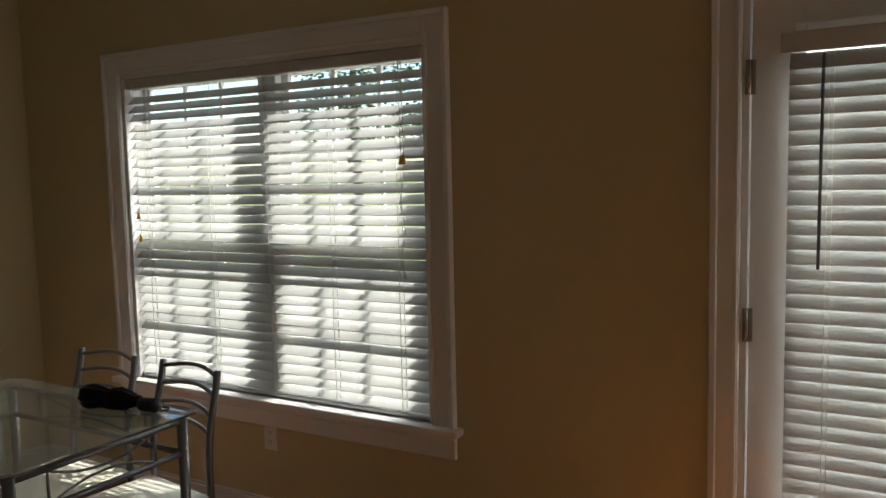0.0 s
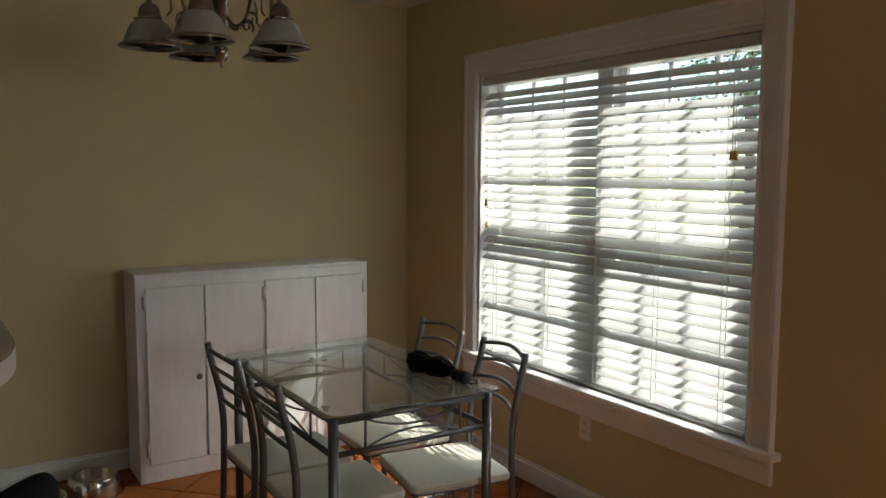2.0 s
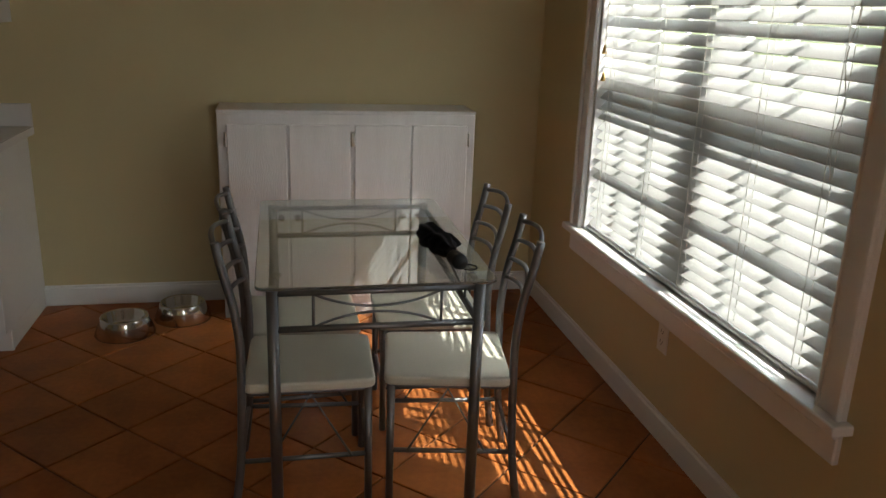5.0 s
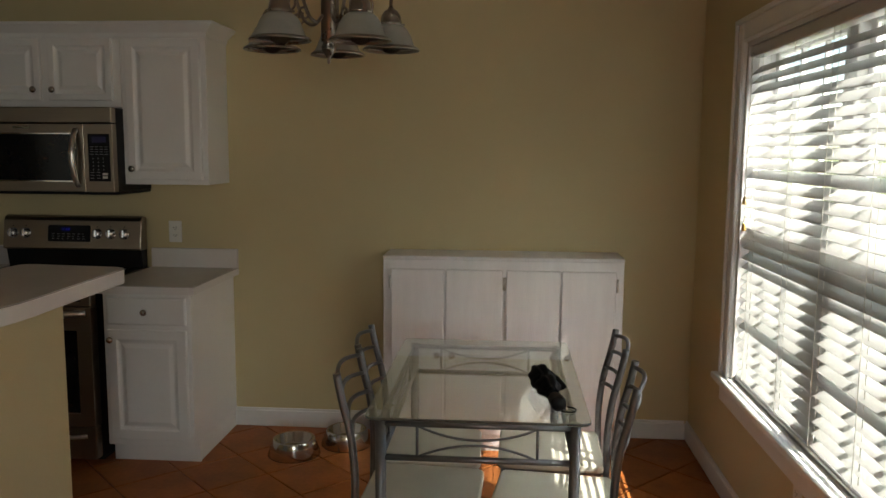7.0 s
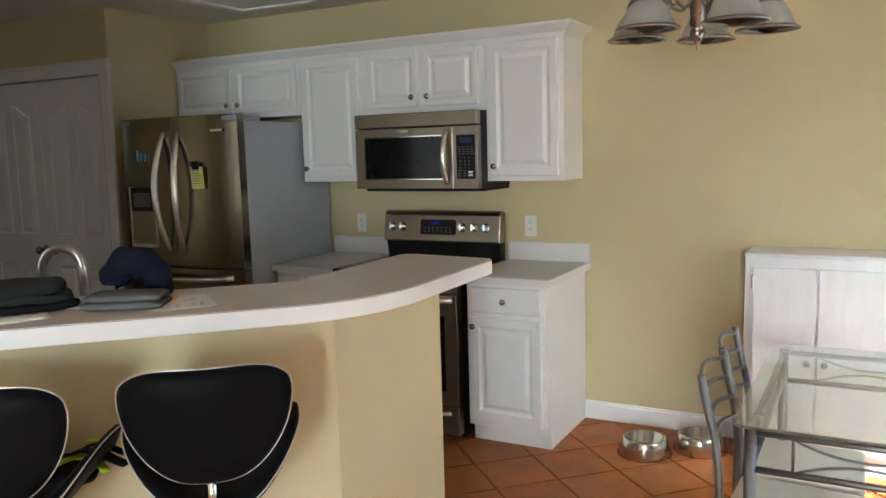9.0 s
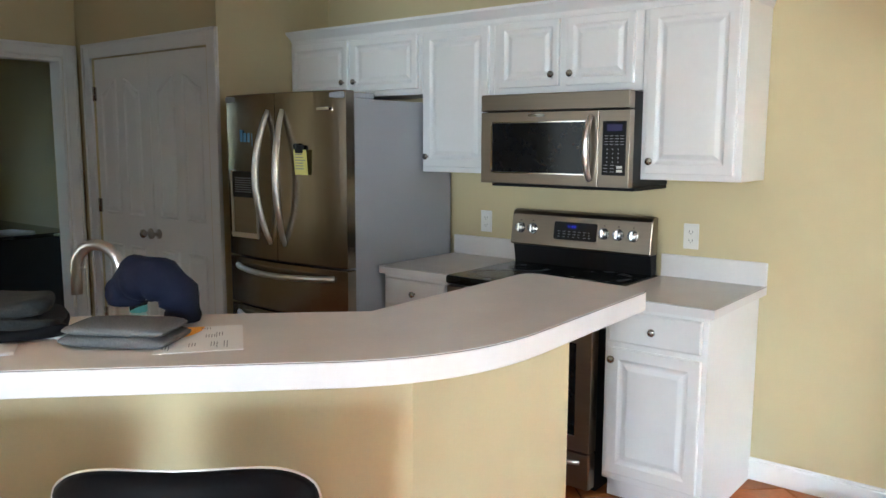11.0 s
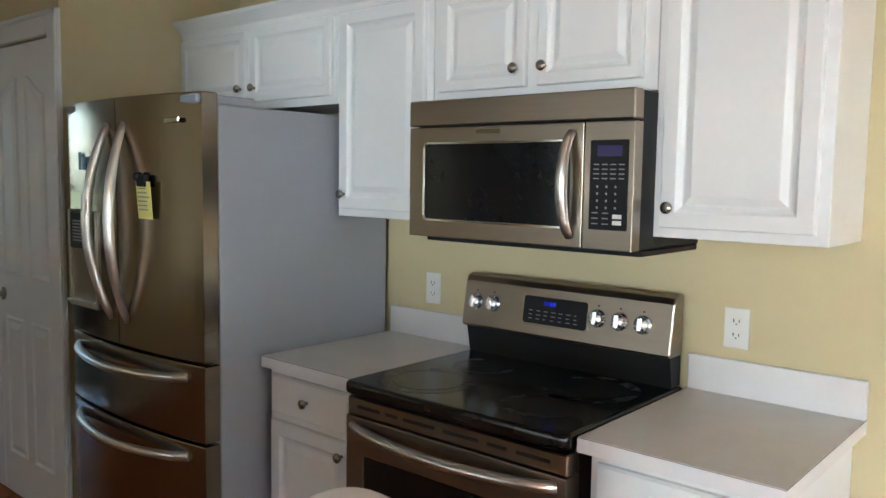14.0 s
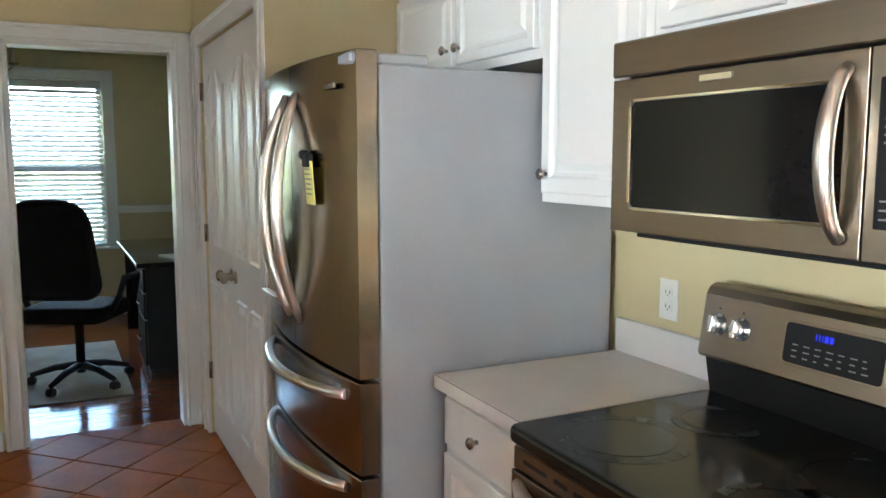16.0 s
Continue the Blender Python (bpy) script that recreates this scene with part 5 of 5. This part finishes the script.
stool = bar_stool(pose(-1.497, 0.475, FL, 0, 0, -49))
copy_thing(stool, pose(-1.200, 0.160, FL, 0, 0, -58))

BZ = 1.16
rng = random.Random(8)


hat = thing("knit_hat", pose(-1.535, 0.158, BZ + 0.0015, 0, 0, 122), "grey ribbed knit hat folded flat on the bar top", "hat")
for z0, z1, w, d in ((0.0, 0.021, 0.205, 0.13), (0.020, 0.038, 0.196, 0.118)):
    bm = bmesh.new()
    rows = []
    for k in range(57):
        # ribs run front to back over a flat pad with a rounded rim
        x = -w / 2 + w * k / 56
        rib = 0.0014 * (1 if k % 2 else -1)
        end = math.sqrt(max(0.0, 1 - (abs(x) / (w / 2)) ** 6))
        ring = []
        for i in range(20):
            u = 2 * math.pi * i / 20
            c, q = math.cos(u), math.sin(u)
            y = d / 2 * (abs(c) ** 0.35) * (1 if c > 0 else -1) * (0.86 + 0.14 * end)
            z = (z1 - z0 + 0.002) / 2 * (abs(q) ** 0.8) * (1 if q > 0 else -1) * max(0.12, end)
            swell = 1 + rib / 0.011
            lift = 0.003 * noise.noise(Vector((x * 16, y * 12, z0 * 60)))
            ring.append(bm.verts.new((x, y + rib * c, max(0.0005, (z0 + z1) / 2 + z * swell + lift))))
        rows.append(ring)
    for a, b in zip(rows, rows[1:]):
        for i in range(20):
            bm.faces.new((a[i], a[(i + 1) % 20], b[(i + 1) % 20], b[i])).smooth = True
    bm.faces.new(rows[0][::-1])
    bm.faces.new(rows[-1])
    part("ribbed_fold", bm, KNIT, hat)

clothes = thing("folded_clothes", pose(-1.385, -0.085, BZ + 0.002, 0, 0, 151), "charcoal cap and black garment folded into a small pile", "clothing")


def soft_fold(w, d, z0, z1, mat, seed, label=""):
    """A pillowy fold of cloth, sagging at its rim and creased on top."""
    bm = slab(bmesh.new(), rounded(rect(-w / 2, w / 2, -d / 2, d / 2), 0.045, 6), z0, z1, (z1 - z0) * 0.46, 4)
    bmesh.ops.triangulate(bm, faces=[f for f in bm.faces if len(f.verts) > 4])
    bmesh.ops.subdivide_edges(bm, edges=[e for e in bm.edges if e.calc_length() > 0.03], cuts=2, use_grid_fill=True)
    for vert in bm.verts:
        at = vert.co * 11 + Vector((seed, 0, 0))
        vert.co += Vector((noise.noise(at), noise.noise(at + Vector((0, 7, 0))), 1.0 * noise.noise(at + Vector((0, 0, 5))))) * 0.013
        vert.co.z = max(vert.co.z, 0.0006 * (1 + seed))
    for f in bm.faces:
        f.smooth = True
    return part("fold", bm, mat, clothes, label)


soft_fold(0.290, 0.165, 0.0, 0.024, BLACK_CLOTH, 1, "black folded garment")
soft_fold(0.270, 0.155, 0.020, 0.040, CHARCOAL, 4, "charcoal fleece fold")
soft_fold(0.250, 0.140, 0.040, 0.070, CHARCOAL, 7, "charcoal fleece fold")

pillow = thing("neck_pillow", pose(-1.657, 0.058, BZ + 0.003, 0, 0, 118), "puffy navy travel neck pillow standing on the bar like an arch", "pillow")
path, widths = [], []
for i in range(25):
    u = radians(-28 + 236 * i / 24)
    path.append((0.062 * math.cos(u), -0.020 * math.sin(u), 0.038 + 0.058 * math.sin(u)))
    widths.append((0.032 + 0.012 * math.sin(math.pi * i / 24)) * (1 + 0.09 * math.cos(i * math.pi / 2.4)))
bm = tube(bmesh.new(), path, widths, 22)
bmesh.ops.subdivide_edges(bm, edges=bm.edges[:], cuts=1)
for vert in bm.verts:
    puff = noise.noise(vert.co * 24) + 0.4 * noise.noise(vert.co * 60)
    vert.co += Vector((puff, noise.noise(vert.co * 24 + Vector((5, 0, 0))), noise.noise(vert.co * 24 + Vector((0, 9, 0))))) * 0.006
    vert.co.z = max(vert.co.z, 0.036 if vert.co.x < 0.015 and vert.co.y < 0.035 else 0.001)
for f in bm.faces:
    f.smooth = True
part("cushion", bm, NAVY, pillow)
part("snap_ring", tube(bmesh.new(), [(0.075 + 0.008 * math.cos(k * math.pi / 6), -0.050, 0.014 + 0.008 * math.sin(k * math.pi / 6)) for k in range(12)], 0.0014, 6, True), CHROME, pillow, "small metal snap ring")

mail = thing("printed_letter", pose(-1.756, 0.215, BZ + 0.0004, 0, 0, 52.8), "white printed card with a large orange disc lying on the bar", "paper")
part("sheet", boxed(0.0, 0.198, -0.155, 0.0, 0.0, 0.0008), PAPER, mail)
bm = slab(bmesh.new(), [(0.001, -0.153)] + [(0.001 + 0.112 * math.sin(k * 0.13), -0.182 + 0.108 * math.cos(k * 0.13)) for k in range(11)] + [(0.107, -0.153)], 0.0008, 0.0011)
part("orange_print", bm, ORANGE, mail)
for x0, y0, count, wide in ((0.012, -0.062, 4, 0.016), (0.055, -0.038, 3, 0.042), (0.070, -0.052, 4, 0.030), (0.125, -0.028, 2, 0.062), (0.130, -0.046, 3, 0.045), (0.135, -0.085, 3, 0.032), (0.150, -0.130, 3, 0.030)):
    bm = bmesh.new()
    for k in range(count):
        box(bm, x0, x0 + wide * rng.uniform(0.7, 1.0), y0 - 0.0052 * k - 0.0016, y0 - 0.0052 * k, 0.0008, 0.0011)
    part("print_lines", bm, INK, mail)
for x, y, turn, wide, deep, name in ((-1.275, -0.02, 151, 0.26, 0.13, "white sheet of paper beside the folded clothes"), (-1.50, 0.0, 118, 0.16, 0.10, "thin white paper slip on the bar top")):
    loose = thing("paper_sheet", pose(x, y, BZ + 0.0003, 0, 0, turn), name, "paper")
    bm = bmesh.new()
    grid = [[bm.verts.new((-wide / 2 + wide * i / 8, -deep / 2 + deep * j / 4, 0.0003 + 0.008 * max(0, i / 8 - 0.72) * (1 if deep > 0.11 else 0))) for j in range(5)] for i in range(9)]
    for a, b in zip(grid, grid[1:]):
        for j in range(4):
            bm.faces.new((a[j], a[j + 1], b[j + 1], b[j])).smooth = True
    sheet = part("sheet", bm, PAPER, loose)
    thick = sheet.modifiers.new("thickness", "SOLIDIFY")
    thick.thickness, thick.offset = 0.0004, 1.0
pen = thing("hair_pin", pose(-1.20, -0.20, BZ + 0.001, 0, 0, 130), "small dark bent pin lying on the bar", "pin")
part("wire", tube(bmesh.new(), [(0, 0, 0.0012), (0.022, 0.002, 0.0012), (0.027, 0.007, 0.0012)], 0.0011, 6), BLACK_PLASTIC, pen)

gear = thing("strapped_gear", pose(-1.210, 0.177, FL + 0.742, 0, 0, -58), "black gear with lime green straps lying on a bar stool seat", "gear")
bm = lathe(bmesh.new(), [(0.0, 0.0), (0.07, 0.0), (0.085, 0.02), (0.06, 0.042), (0.0, 0.048)], (-0.035, -0.09, 0.0), 20)
for vert in bm.verts:
    vert.co += Vector((noise.noise(vert.co * 20), noise.noise(vert.co * 20 + Vector((4, 0, 0))), 0)) * 0.022
    vert.co.z = max(0.0, vert.co.z + (0.010 * noise.noise(vert.co * 26) if vert.co.z > 0.01 else 0))
part("pouch", bm, BLACK_CLOTH, gear)


def strap_run(points, wide, mat, label):
    """A flat webbing strap laid along a line."""
    bm = bmesh.new()
    rows = []
    for k, p in enumerate(points):
        a, b = Vector(points[max(0, k - 1)]), Vector(points[min(len(points) - 1, k + 1)])
        side = (b - a).cross(Vector((0, 0, 1))).normalized() * wide / 2
        rows.append((bm.verts.new(Vector(p) - side), bm.verts.new(Vector(p) + side)))
    for a, b in zip(rows, rows[1:]):
        bm.faces.new((a[0], a[1], b[1], b[0])).smooth = True
    ob = part("strap", bm, mat, gear, label)
    solid = ob.modifiers.new("thickness", "SOLIDIFY")
    solid.thickness = 0.004


strap_run([(-0.02 - 0.014 * k, -0.03 - 0.016 * k + 0.012 * math.sin(k * 0.8), 0.052 + 0.010 * math.sin(k * 0.6)) for k in range(9)], 0.024, LIME, "lime green strap")
strap_run([(-0.05 - 0.017 * k, -0.115 + 0.013 * k + 0.008 * math.sin(k), 0.050 + 0.012 * math.sin(k * 0.5)) for k in range(8)], 0.020, LIME, "lime green strap")
strap_run([(-0.06 - 0.015 * k, -0.10 + 0.006 * k, 0.066 + 0.012 * math.sin(k * 0.45)) for k in range(11)], 0.030, BLACK_CLOTH, "black webbing strap")
strap_run([(-0.07 - 0.014 * k, -0.155 + 0.004 * k, 0.060 + 0.010 * math.sin(k * 0.55)) for k in range(10)], 0.022, BLACK_CLOTH, "black webbing strap")
strap_run([(-0.06 - 0.013 * k, -0.165 + 0.004 * k, 0.068 + 0.010 * math.sin(k * 0.55)) for k in range(6)], 0.014, LIME, "lime green strap")

soap = thing("soap_bottle", pose(-1.835, -0.31, 0.914, 0, 0, 20), "pale aqua plastic soap bottle with a cyan cap beside the sink", "bottle")
bm = lathe(bmesh.new(), [(0.0, 0.0), (0.044, 0.0), (0.048, 0.006), (0.048, 0.135), (0.043, 0.152), (0.024, 0.176), (0.018, 0.182), (0.018, 0.190), (0.0, 0.190)], (0, 0, 0), 28)
part("body", bm, AQUA, soap)
part("cap", lathe(bmesh.new(), [(0.0, 0.190), (0.021, 0.190), (0.022, 0.192), (0.021, 0.208), (0.017, 0.212), (0.0, 0.212)], (0, 0, 0), 28), CYAN, soap, "cyan plastic cap")

tap = thing("kitchen_faucet", pose(-1.88, -0.468, 0.914, 0, 0, 0), "brushed nickel gooseneck kitchen faucet", "faucet")
path = [(0, 0, 0.0), (0, 0, 0.262)] + [(0.062 * 0.45 * (1 - math.cos(k * math.pi / 10)), -0.074 * 0.89 * (1 - math.cos(k * math.pi / 10)), 0.268 + 0.072 * math.sin(k * math.pi / 10)) for k in range(11)] + [(0.056, -0.132, 0.20)]
part("spout", tube(bmesh.new(), path, 0.0155, 14), SATIN, tap)
part("base_ring", lathe(bmesh.new(), [(0.027, 0.0), (0.027, 0.01), (0.018, 0.02), (0.016, 0.06)], (0, 0, 0), 18), SATIN, tap)
part("lever", tube(bmesh.new(), [(0.016, 0.0, 0.06), (0.07, 0.01, 0.10)], 0.006, 8), SATIN, tap)

# ---- office furniture ----
office_chair = thing("office_chair", pose(-2.88, -4.85, FL, 0, 0, -28), "black padded office chair on a five-star base", "chair")
bm = slab(bmesh.new(), rounded([(-0.29, 0.0), (0.29, 0.0), (0.25, 0.62), (-0.25, 0.62)], [0.12, 0.12, 0.19, 0.19]), -0.05, 0.05, 0.035, 3)
part("backrest", turned(bm, Matrix.Translation((0, 0.26, 0.60)) @ pose(0, 0, 0, 82, 0, 0)), BLACK_CLOTH, office_chair)
part("seat", slab(bmesh.new(), rounded(rect(-0.26, 0.26, -0.25, 0.26), 0.09), 0.44, 0.54, 0.035, 3), BLACK_CLOTH, office_chair)
part("gas_post", tube(bmesh.new(), [(0, 0, 0.08), (0, 0, 0.45)], 0.028, 12), BLACK_PLASTIC, office_chair)
for k in range(5):
    u = radians(72 * k + 10)
    leg = part("base_leg", tube(bmesh.new(), [(0, 0, 0.13), (0.16 * math.cos(u), 0.16 * math.sin(u), 0.115), (0.31 * math.cos(u), 0.31 * math.sin(u), 0.07)], [0.028, 0.022, 0.016], 8), BLACK_PLASTIC, office_chair)
    part("caster", tube(bmesh.new(), [(0.31 * math.cos(u) - 0.02 * math.sin(u), 0.31 * math.sin(u) + 0.02 * math.cos(u), 0.031), (0.31 * math.cos(u) + 0.02 * math.sin(u), 0.31 * math.sin(u) - 0.02 * math.cos(u), 0.031)], 0.029, 12), BLACK_PLASTIC, leg)
for s in (-1, 1):
    part("armrest", tube(bmesh.new(), [(s * 0.26, 0.10, 0.50), (s * 0.31, 0.08, 0.60), (s * 0.31, 0.0, 0.70), (s * 0.31, -0.20, 0.70), (s * 0.28, -0.22, 0.56)], 0.02, 8), BLACK_PLASTIC, office_chair)
LAMP_X, LAMP_Y, LAMP_Z = -2.35, -5.0, 2.075
office_lamp = thing("candle_chandelier", Matrix.Translation((LAMP_X, LAMP_Y, 0)), "small chrome candle-arm chandelier hanging in the office, unlit", "chandelier")
part("stem", lathe(bmesh.new(), [(0.0, LAMP_Z - 0.06), (0.014, LAMP_Z - 0.05), (0.024, LAMP_Z - 0.02), (0.012, LAMP_Z + 0.03), (0.018, LAMP_Z + 0.09), (0.007, LAMP_Z + 0.13), (0.006, TOP - 0.03), (0.055, TOP - 0.012), (0.058, TOP)], (0, 0, 0), 20), CHROME, office_lamp)
for k in range(5):
    u = radians(180 + 72 * k)
    c, q = math.cos(u), math.sin(u)
    arm = part("arm", tube(bmesh.new(), smooth_line([(c * r, q * r, LAMP_Z + z) for r, z in ((0.018, -0.015), (0.09, -0.06), (0.18, -0.055), (0.235, -0.02), (0.24, 0.0))]), 0.0055, 8), CHROME, office_lamp)
    part("drip_dish", lathe(bmesh.new(), [(0.0, -0.004), (0.03, -0.002), (0.036, 0.006), (0.034, 0.008), (0.012, 0.004), (0.0, 0.004)], (c * 0.24, q * 0.24, LAMP_Z), 20), CHROME, arm)
    part("candle_sleeve", lathe(bmesh.new(), [(0.0, 0.004), (0.012, 0.004), (0.012, 0.095), (0.0, 0.096)], (c * 0.24, q * 0.24, LAMP_Z), 14), PLASTIC, arm, "white candle sleeve")
    part("bulb", lathe(bmesh.new(), [(0.008, 0.096), (0.014, 0.112), (0.013, 0.128), (0.004, 0.150), (0.0, 0.153)], (c * 0.24, q * 0.24, LAMP_Z), 12), clear, arm, "clear flame bulb")
desk = thing("office_desk", pose(-3.60, -5.6, FL, 0, 0, 0), "black office desk with drawers and metal pulls", "desk")
part("desktop", boxed(-0.36, 0.36, -0.95, 0.75, 0.735, 0.765, 0.005), material("glossy_black_wood", (0.015, 0.014, 0.014), 0.12, vary=0.2), desk)
part("pedestal", boxed(-0.34, 0.30, 0.25, 0.72, 0.03, 0.735, 0.004), BLACK_PLASTIC, desk)
for z0, z1 in ((0.56, 0.72), (0.38, 0.55), (0.06, 0.37)):
    front = part("drawer_front", boxed(0.30, 0.318, 0.26, 0.71, z0, z1, 0.004), BLACK_PLASTIC, desk)
    part("pull", tube(bmesh.new(), [(0.318, 0.42, (z0 + z1) / 2), (0.34, 0.43, (z0 + z1) / 2), (0.34, 0.54, (z0 + z1) / 2), (0.318, 0.55, (z0 + z1) / 2)], 0.005, 6), CHROME, front)
part("side_panel", boxed(-0.34, 0.30, -0.93, -0.90, 0.0, 0.735), BLACK_PLASTIC, desk)
part("plinth", boxed(-0.33, 0.29, 0.26, 0.71, 0.0, 0.03), BLACK_PLASTIC, desk)
papers = thing("paper_stack", pose(-3.56, -5.1, 0.766 + FL, 0, 0, 12), "loose white papers on the office desk", "paper")
part("sheets", boxed(-0.11, 0.11, -0.14, 0.14, 0.0, 0.012), PAPER, papers)
rug = tagged(part("area_rug", slab(bmesh.new(), rect(-3.16, -1.9, -6.05, -4.45), FL, FL + 0.010, 0.003, 1), RUG), "beige rug on the office floor", "rug")

# ---- outside ----
setting("ground", boxed(-400, 400, -400, 400, -0.32, -0.22), GRASS, "dry lawn round the house", "ground")
setting("patio", boxed(-7, 5, N + 0.2, N + 5.5, -0.22, -0.16), CONCRETE, "pale concrete patio outside the window", "pavement")
bm = boxed(W - 0.6, E + 0.6, N + 0.15, N + 0.46, 2.50, 2.56)
setting("eave", bm, TRIM, "white painted eave over the window", "roof")
setting("roof", boxed(W - 0.6, E + 0.6, OS - 0.6, N + 0.46, 2.62, 2.72), FENCE, "plain roof closing the house", "roof")


def tree(x, y, high, seed):
    rng = random.Random(seed)
    ob = thing("tree", Matrix.Translation((x, y, -0.25)), "leafy garden tree with a slender trunk", "tree", "garden trees")
    path, p = [], Vector((0, 0, 0))
    for k in range(7):
        path.append(tuple(p))
        p = p + Vector((rng.uniform(-0.12, 0.12), rng.uniform(-0.12, 0.12), high / 7))
    bm = tube(bmesh.new(), path, [0.17 * (1 - k / 8.5) for k in range(7)], 9)
    for k in range(9):
        base = Vector(path[2 + k % 5])
        u = rng.uniform(0, 6.28)
        tip = base + Vector((math.cos(u) * rng.uniform(0.8, 1.8), math.sin(u) * rng.uniform(0.8, 1.8), rng.uniform(0.4, 1.4)))
        tube(bm, [tuple(base), tuple((base + tip) / 2 + Vector((0, 0, 0.1))), tuple(tip)], [0.05, 0.03, 0.01], 6)
    part("trunk", bm, BARK, ob)
    verts, faces = [], []
    clumps = [Vector((rng.gauss(0, 1.2), rng.gauss(0, 1.2), high * rng.uniform(0.36, 1.05))) for _ in range(46)]
    for c in clumps:
        for _ in range(70):
            q = c + Vector((rng.gauss(0, 0.30), rng.gauss(0, 0.30), rng.gauss(0, 0.22)))
            a = Vector((rng.uniform(-1, 1), rng.uniform(-1, 1), rng.uniform(-0.4, 0.4))).normalized() * 0.085
            b = a.orthogonal().normalized() * 0.04
            n = len(verts)
            verts += [q - a, q + b, q + a, q - b]
            faces.append((n, n + 1, n + 2, n + 3))
    me = bpy.data.meshes.new("crown")
    me.from_pydata([tuple(v) for v in verts], [], faces)
    me.materials.append(LEAF)
    crown = new("crown", me)
    crown.parent = ob
    tagged(crown, "many small green leaves")
    return ob


for x, y, high, seed in ((-7.5, 15.0, 6.5, 1), (-4.6, 16.5, 7.5, 2), (-1.8, 15.5, 6.8, 3), (1.0, 17.0, 7.2, 4), (-10.5, 18.0, 8.0, 5), (-14.0, 19.0, 7.8, 6), (4.5, 16.0, 7.0, 7)):
    tree(x, y, high, seed)

# ---- floor tiles ----
PITCH, GAP = 0.302, 0.007
U0, V0 = -1.982, 2.875
half_tile = (PITCH - GAP) / 2
bm = bmesh.new()
last = None
for inset, z in ((0.0, -0.008), (0.0, -0.002), (0.003, 0.0)):
    h = half_tile - inset
    ring = [bm.verts.new((px, py, z)) for px, py in ((-h, -h), (h, -h), (h, h), (-h, h))]
    if last:
        for j in range(4):
            bm.faces.new((last[j], last[(j + 1) % 4], ring[(j + 1) % 4], ring[j]))
    last = ring
bm.faces.new(last)
tile_mesh = mesh_of("tile", bm, TERRACOTTA)
rng = random.Random(21)
root2 = math.sqrt(2)
near, rest_v, rest_f = 0, [], []


def clipped(poly):
    """The part of a tile's outline that lies inside the room."""
    for axis, bound, sign in ((0, W, 1), (0, E, -1), (1, S - 0.12, 1), (1, N, -1)):
        out = []
        for k in range(len(poly)):
            p, q = poly[k - 1], poly[k]
            dp, dq = sign * (p[axis] - bound), sign * (q[axis] - bound)
            if (dp < 0) != (dq < 0):
                t = dp / (dp - dq)
                out.append((p[0] + (q[0] - p[0]) * t, p[1] + (q[1] - p[1]) * t))
            if dq >= 0:
                out.append(q)
        poly = out
    return poly



for i in range(-24, 26):
    for j in range(-30, 30):
        u, v = U0 + (i + 0.5) * PITCH, V0 + (j + 0.5) * PITCH
        x, y = (u - v) / root2, (u + v) / root2
        if not (W - 0.22 < x < E + 0.22 and S - 0.22 < y < N + 0.22):
            continue
        if x < -1.55 and (y > 0.2 or y < -1.9) and near < 290 and W + 0.2 < x and S + 0.2 < y < N - 0.2:
            piece("tile", tile_mesh, floor, Matrix.Translation((x, y, FL + rng.uniform(-0.0006, 0.0))) @ pose(0, 0, 0, rng.uniform(-0.1, 0.1), rng.uniform(-0.1, 0.1), 45 + 90 * rng.randrange(4)))
            near += 1
        else:
            lower = clipped([(x + px * half_tile * root2, y + py * half_tile * root2) for px, py in ((-1, 0), (0, -1), (1, 0), (0, 1))])
            if len(lower) < 3:
                continue
            n, c = len(rest_v), len(lower)
            mx, my = sum(p[0] for p in lower) / c, sum(p[1] for p in lower) / c
            rest_v += [(px, py, FL - 0.008) for px, py in lower] + [(mx + (px - mx) * 0.985, my + (py - my) * 0.985, FL - 0.0003) for px, py in lower]
            for k in range(c):
                rest_f.append((n + k, n + (k + 1) % c, n + c + (k + 1) % c, n + c + k))
            rest_f.append(tuple(range(n + c, n + 2 * c)))
me = bpy.data.meshes.new("tile_field")
me.from_pydata(rest_v, [], rest_f)
me.materials.append(TERRACOTTA)
field = new("tile_field", me)
field.parent = floor
tagged(field, "terracotta tiles away from the walk", kind="stuff")
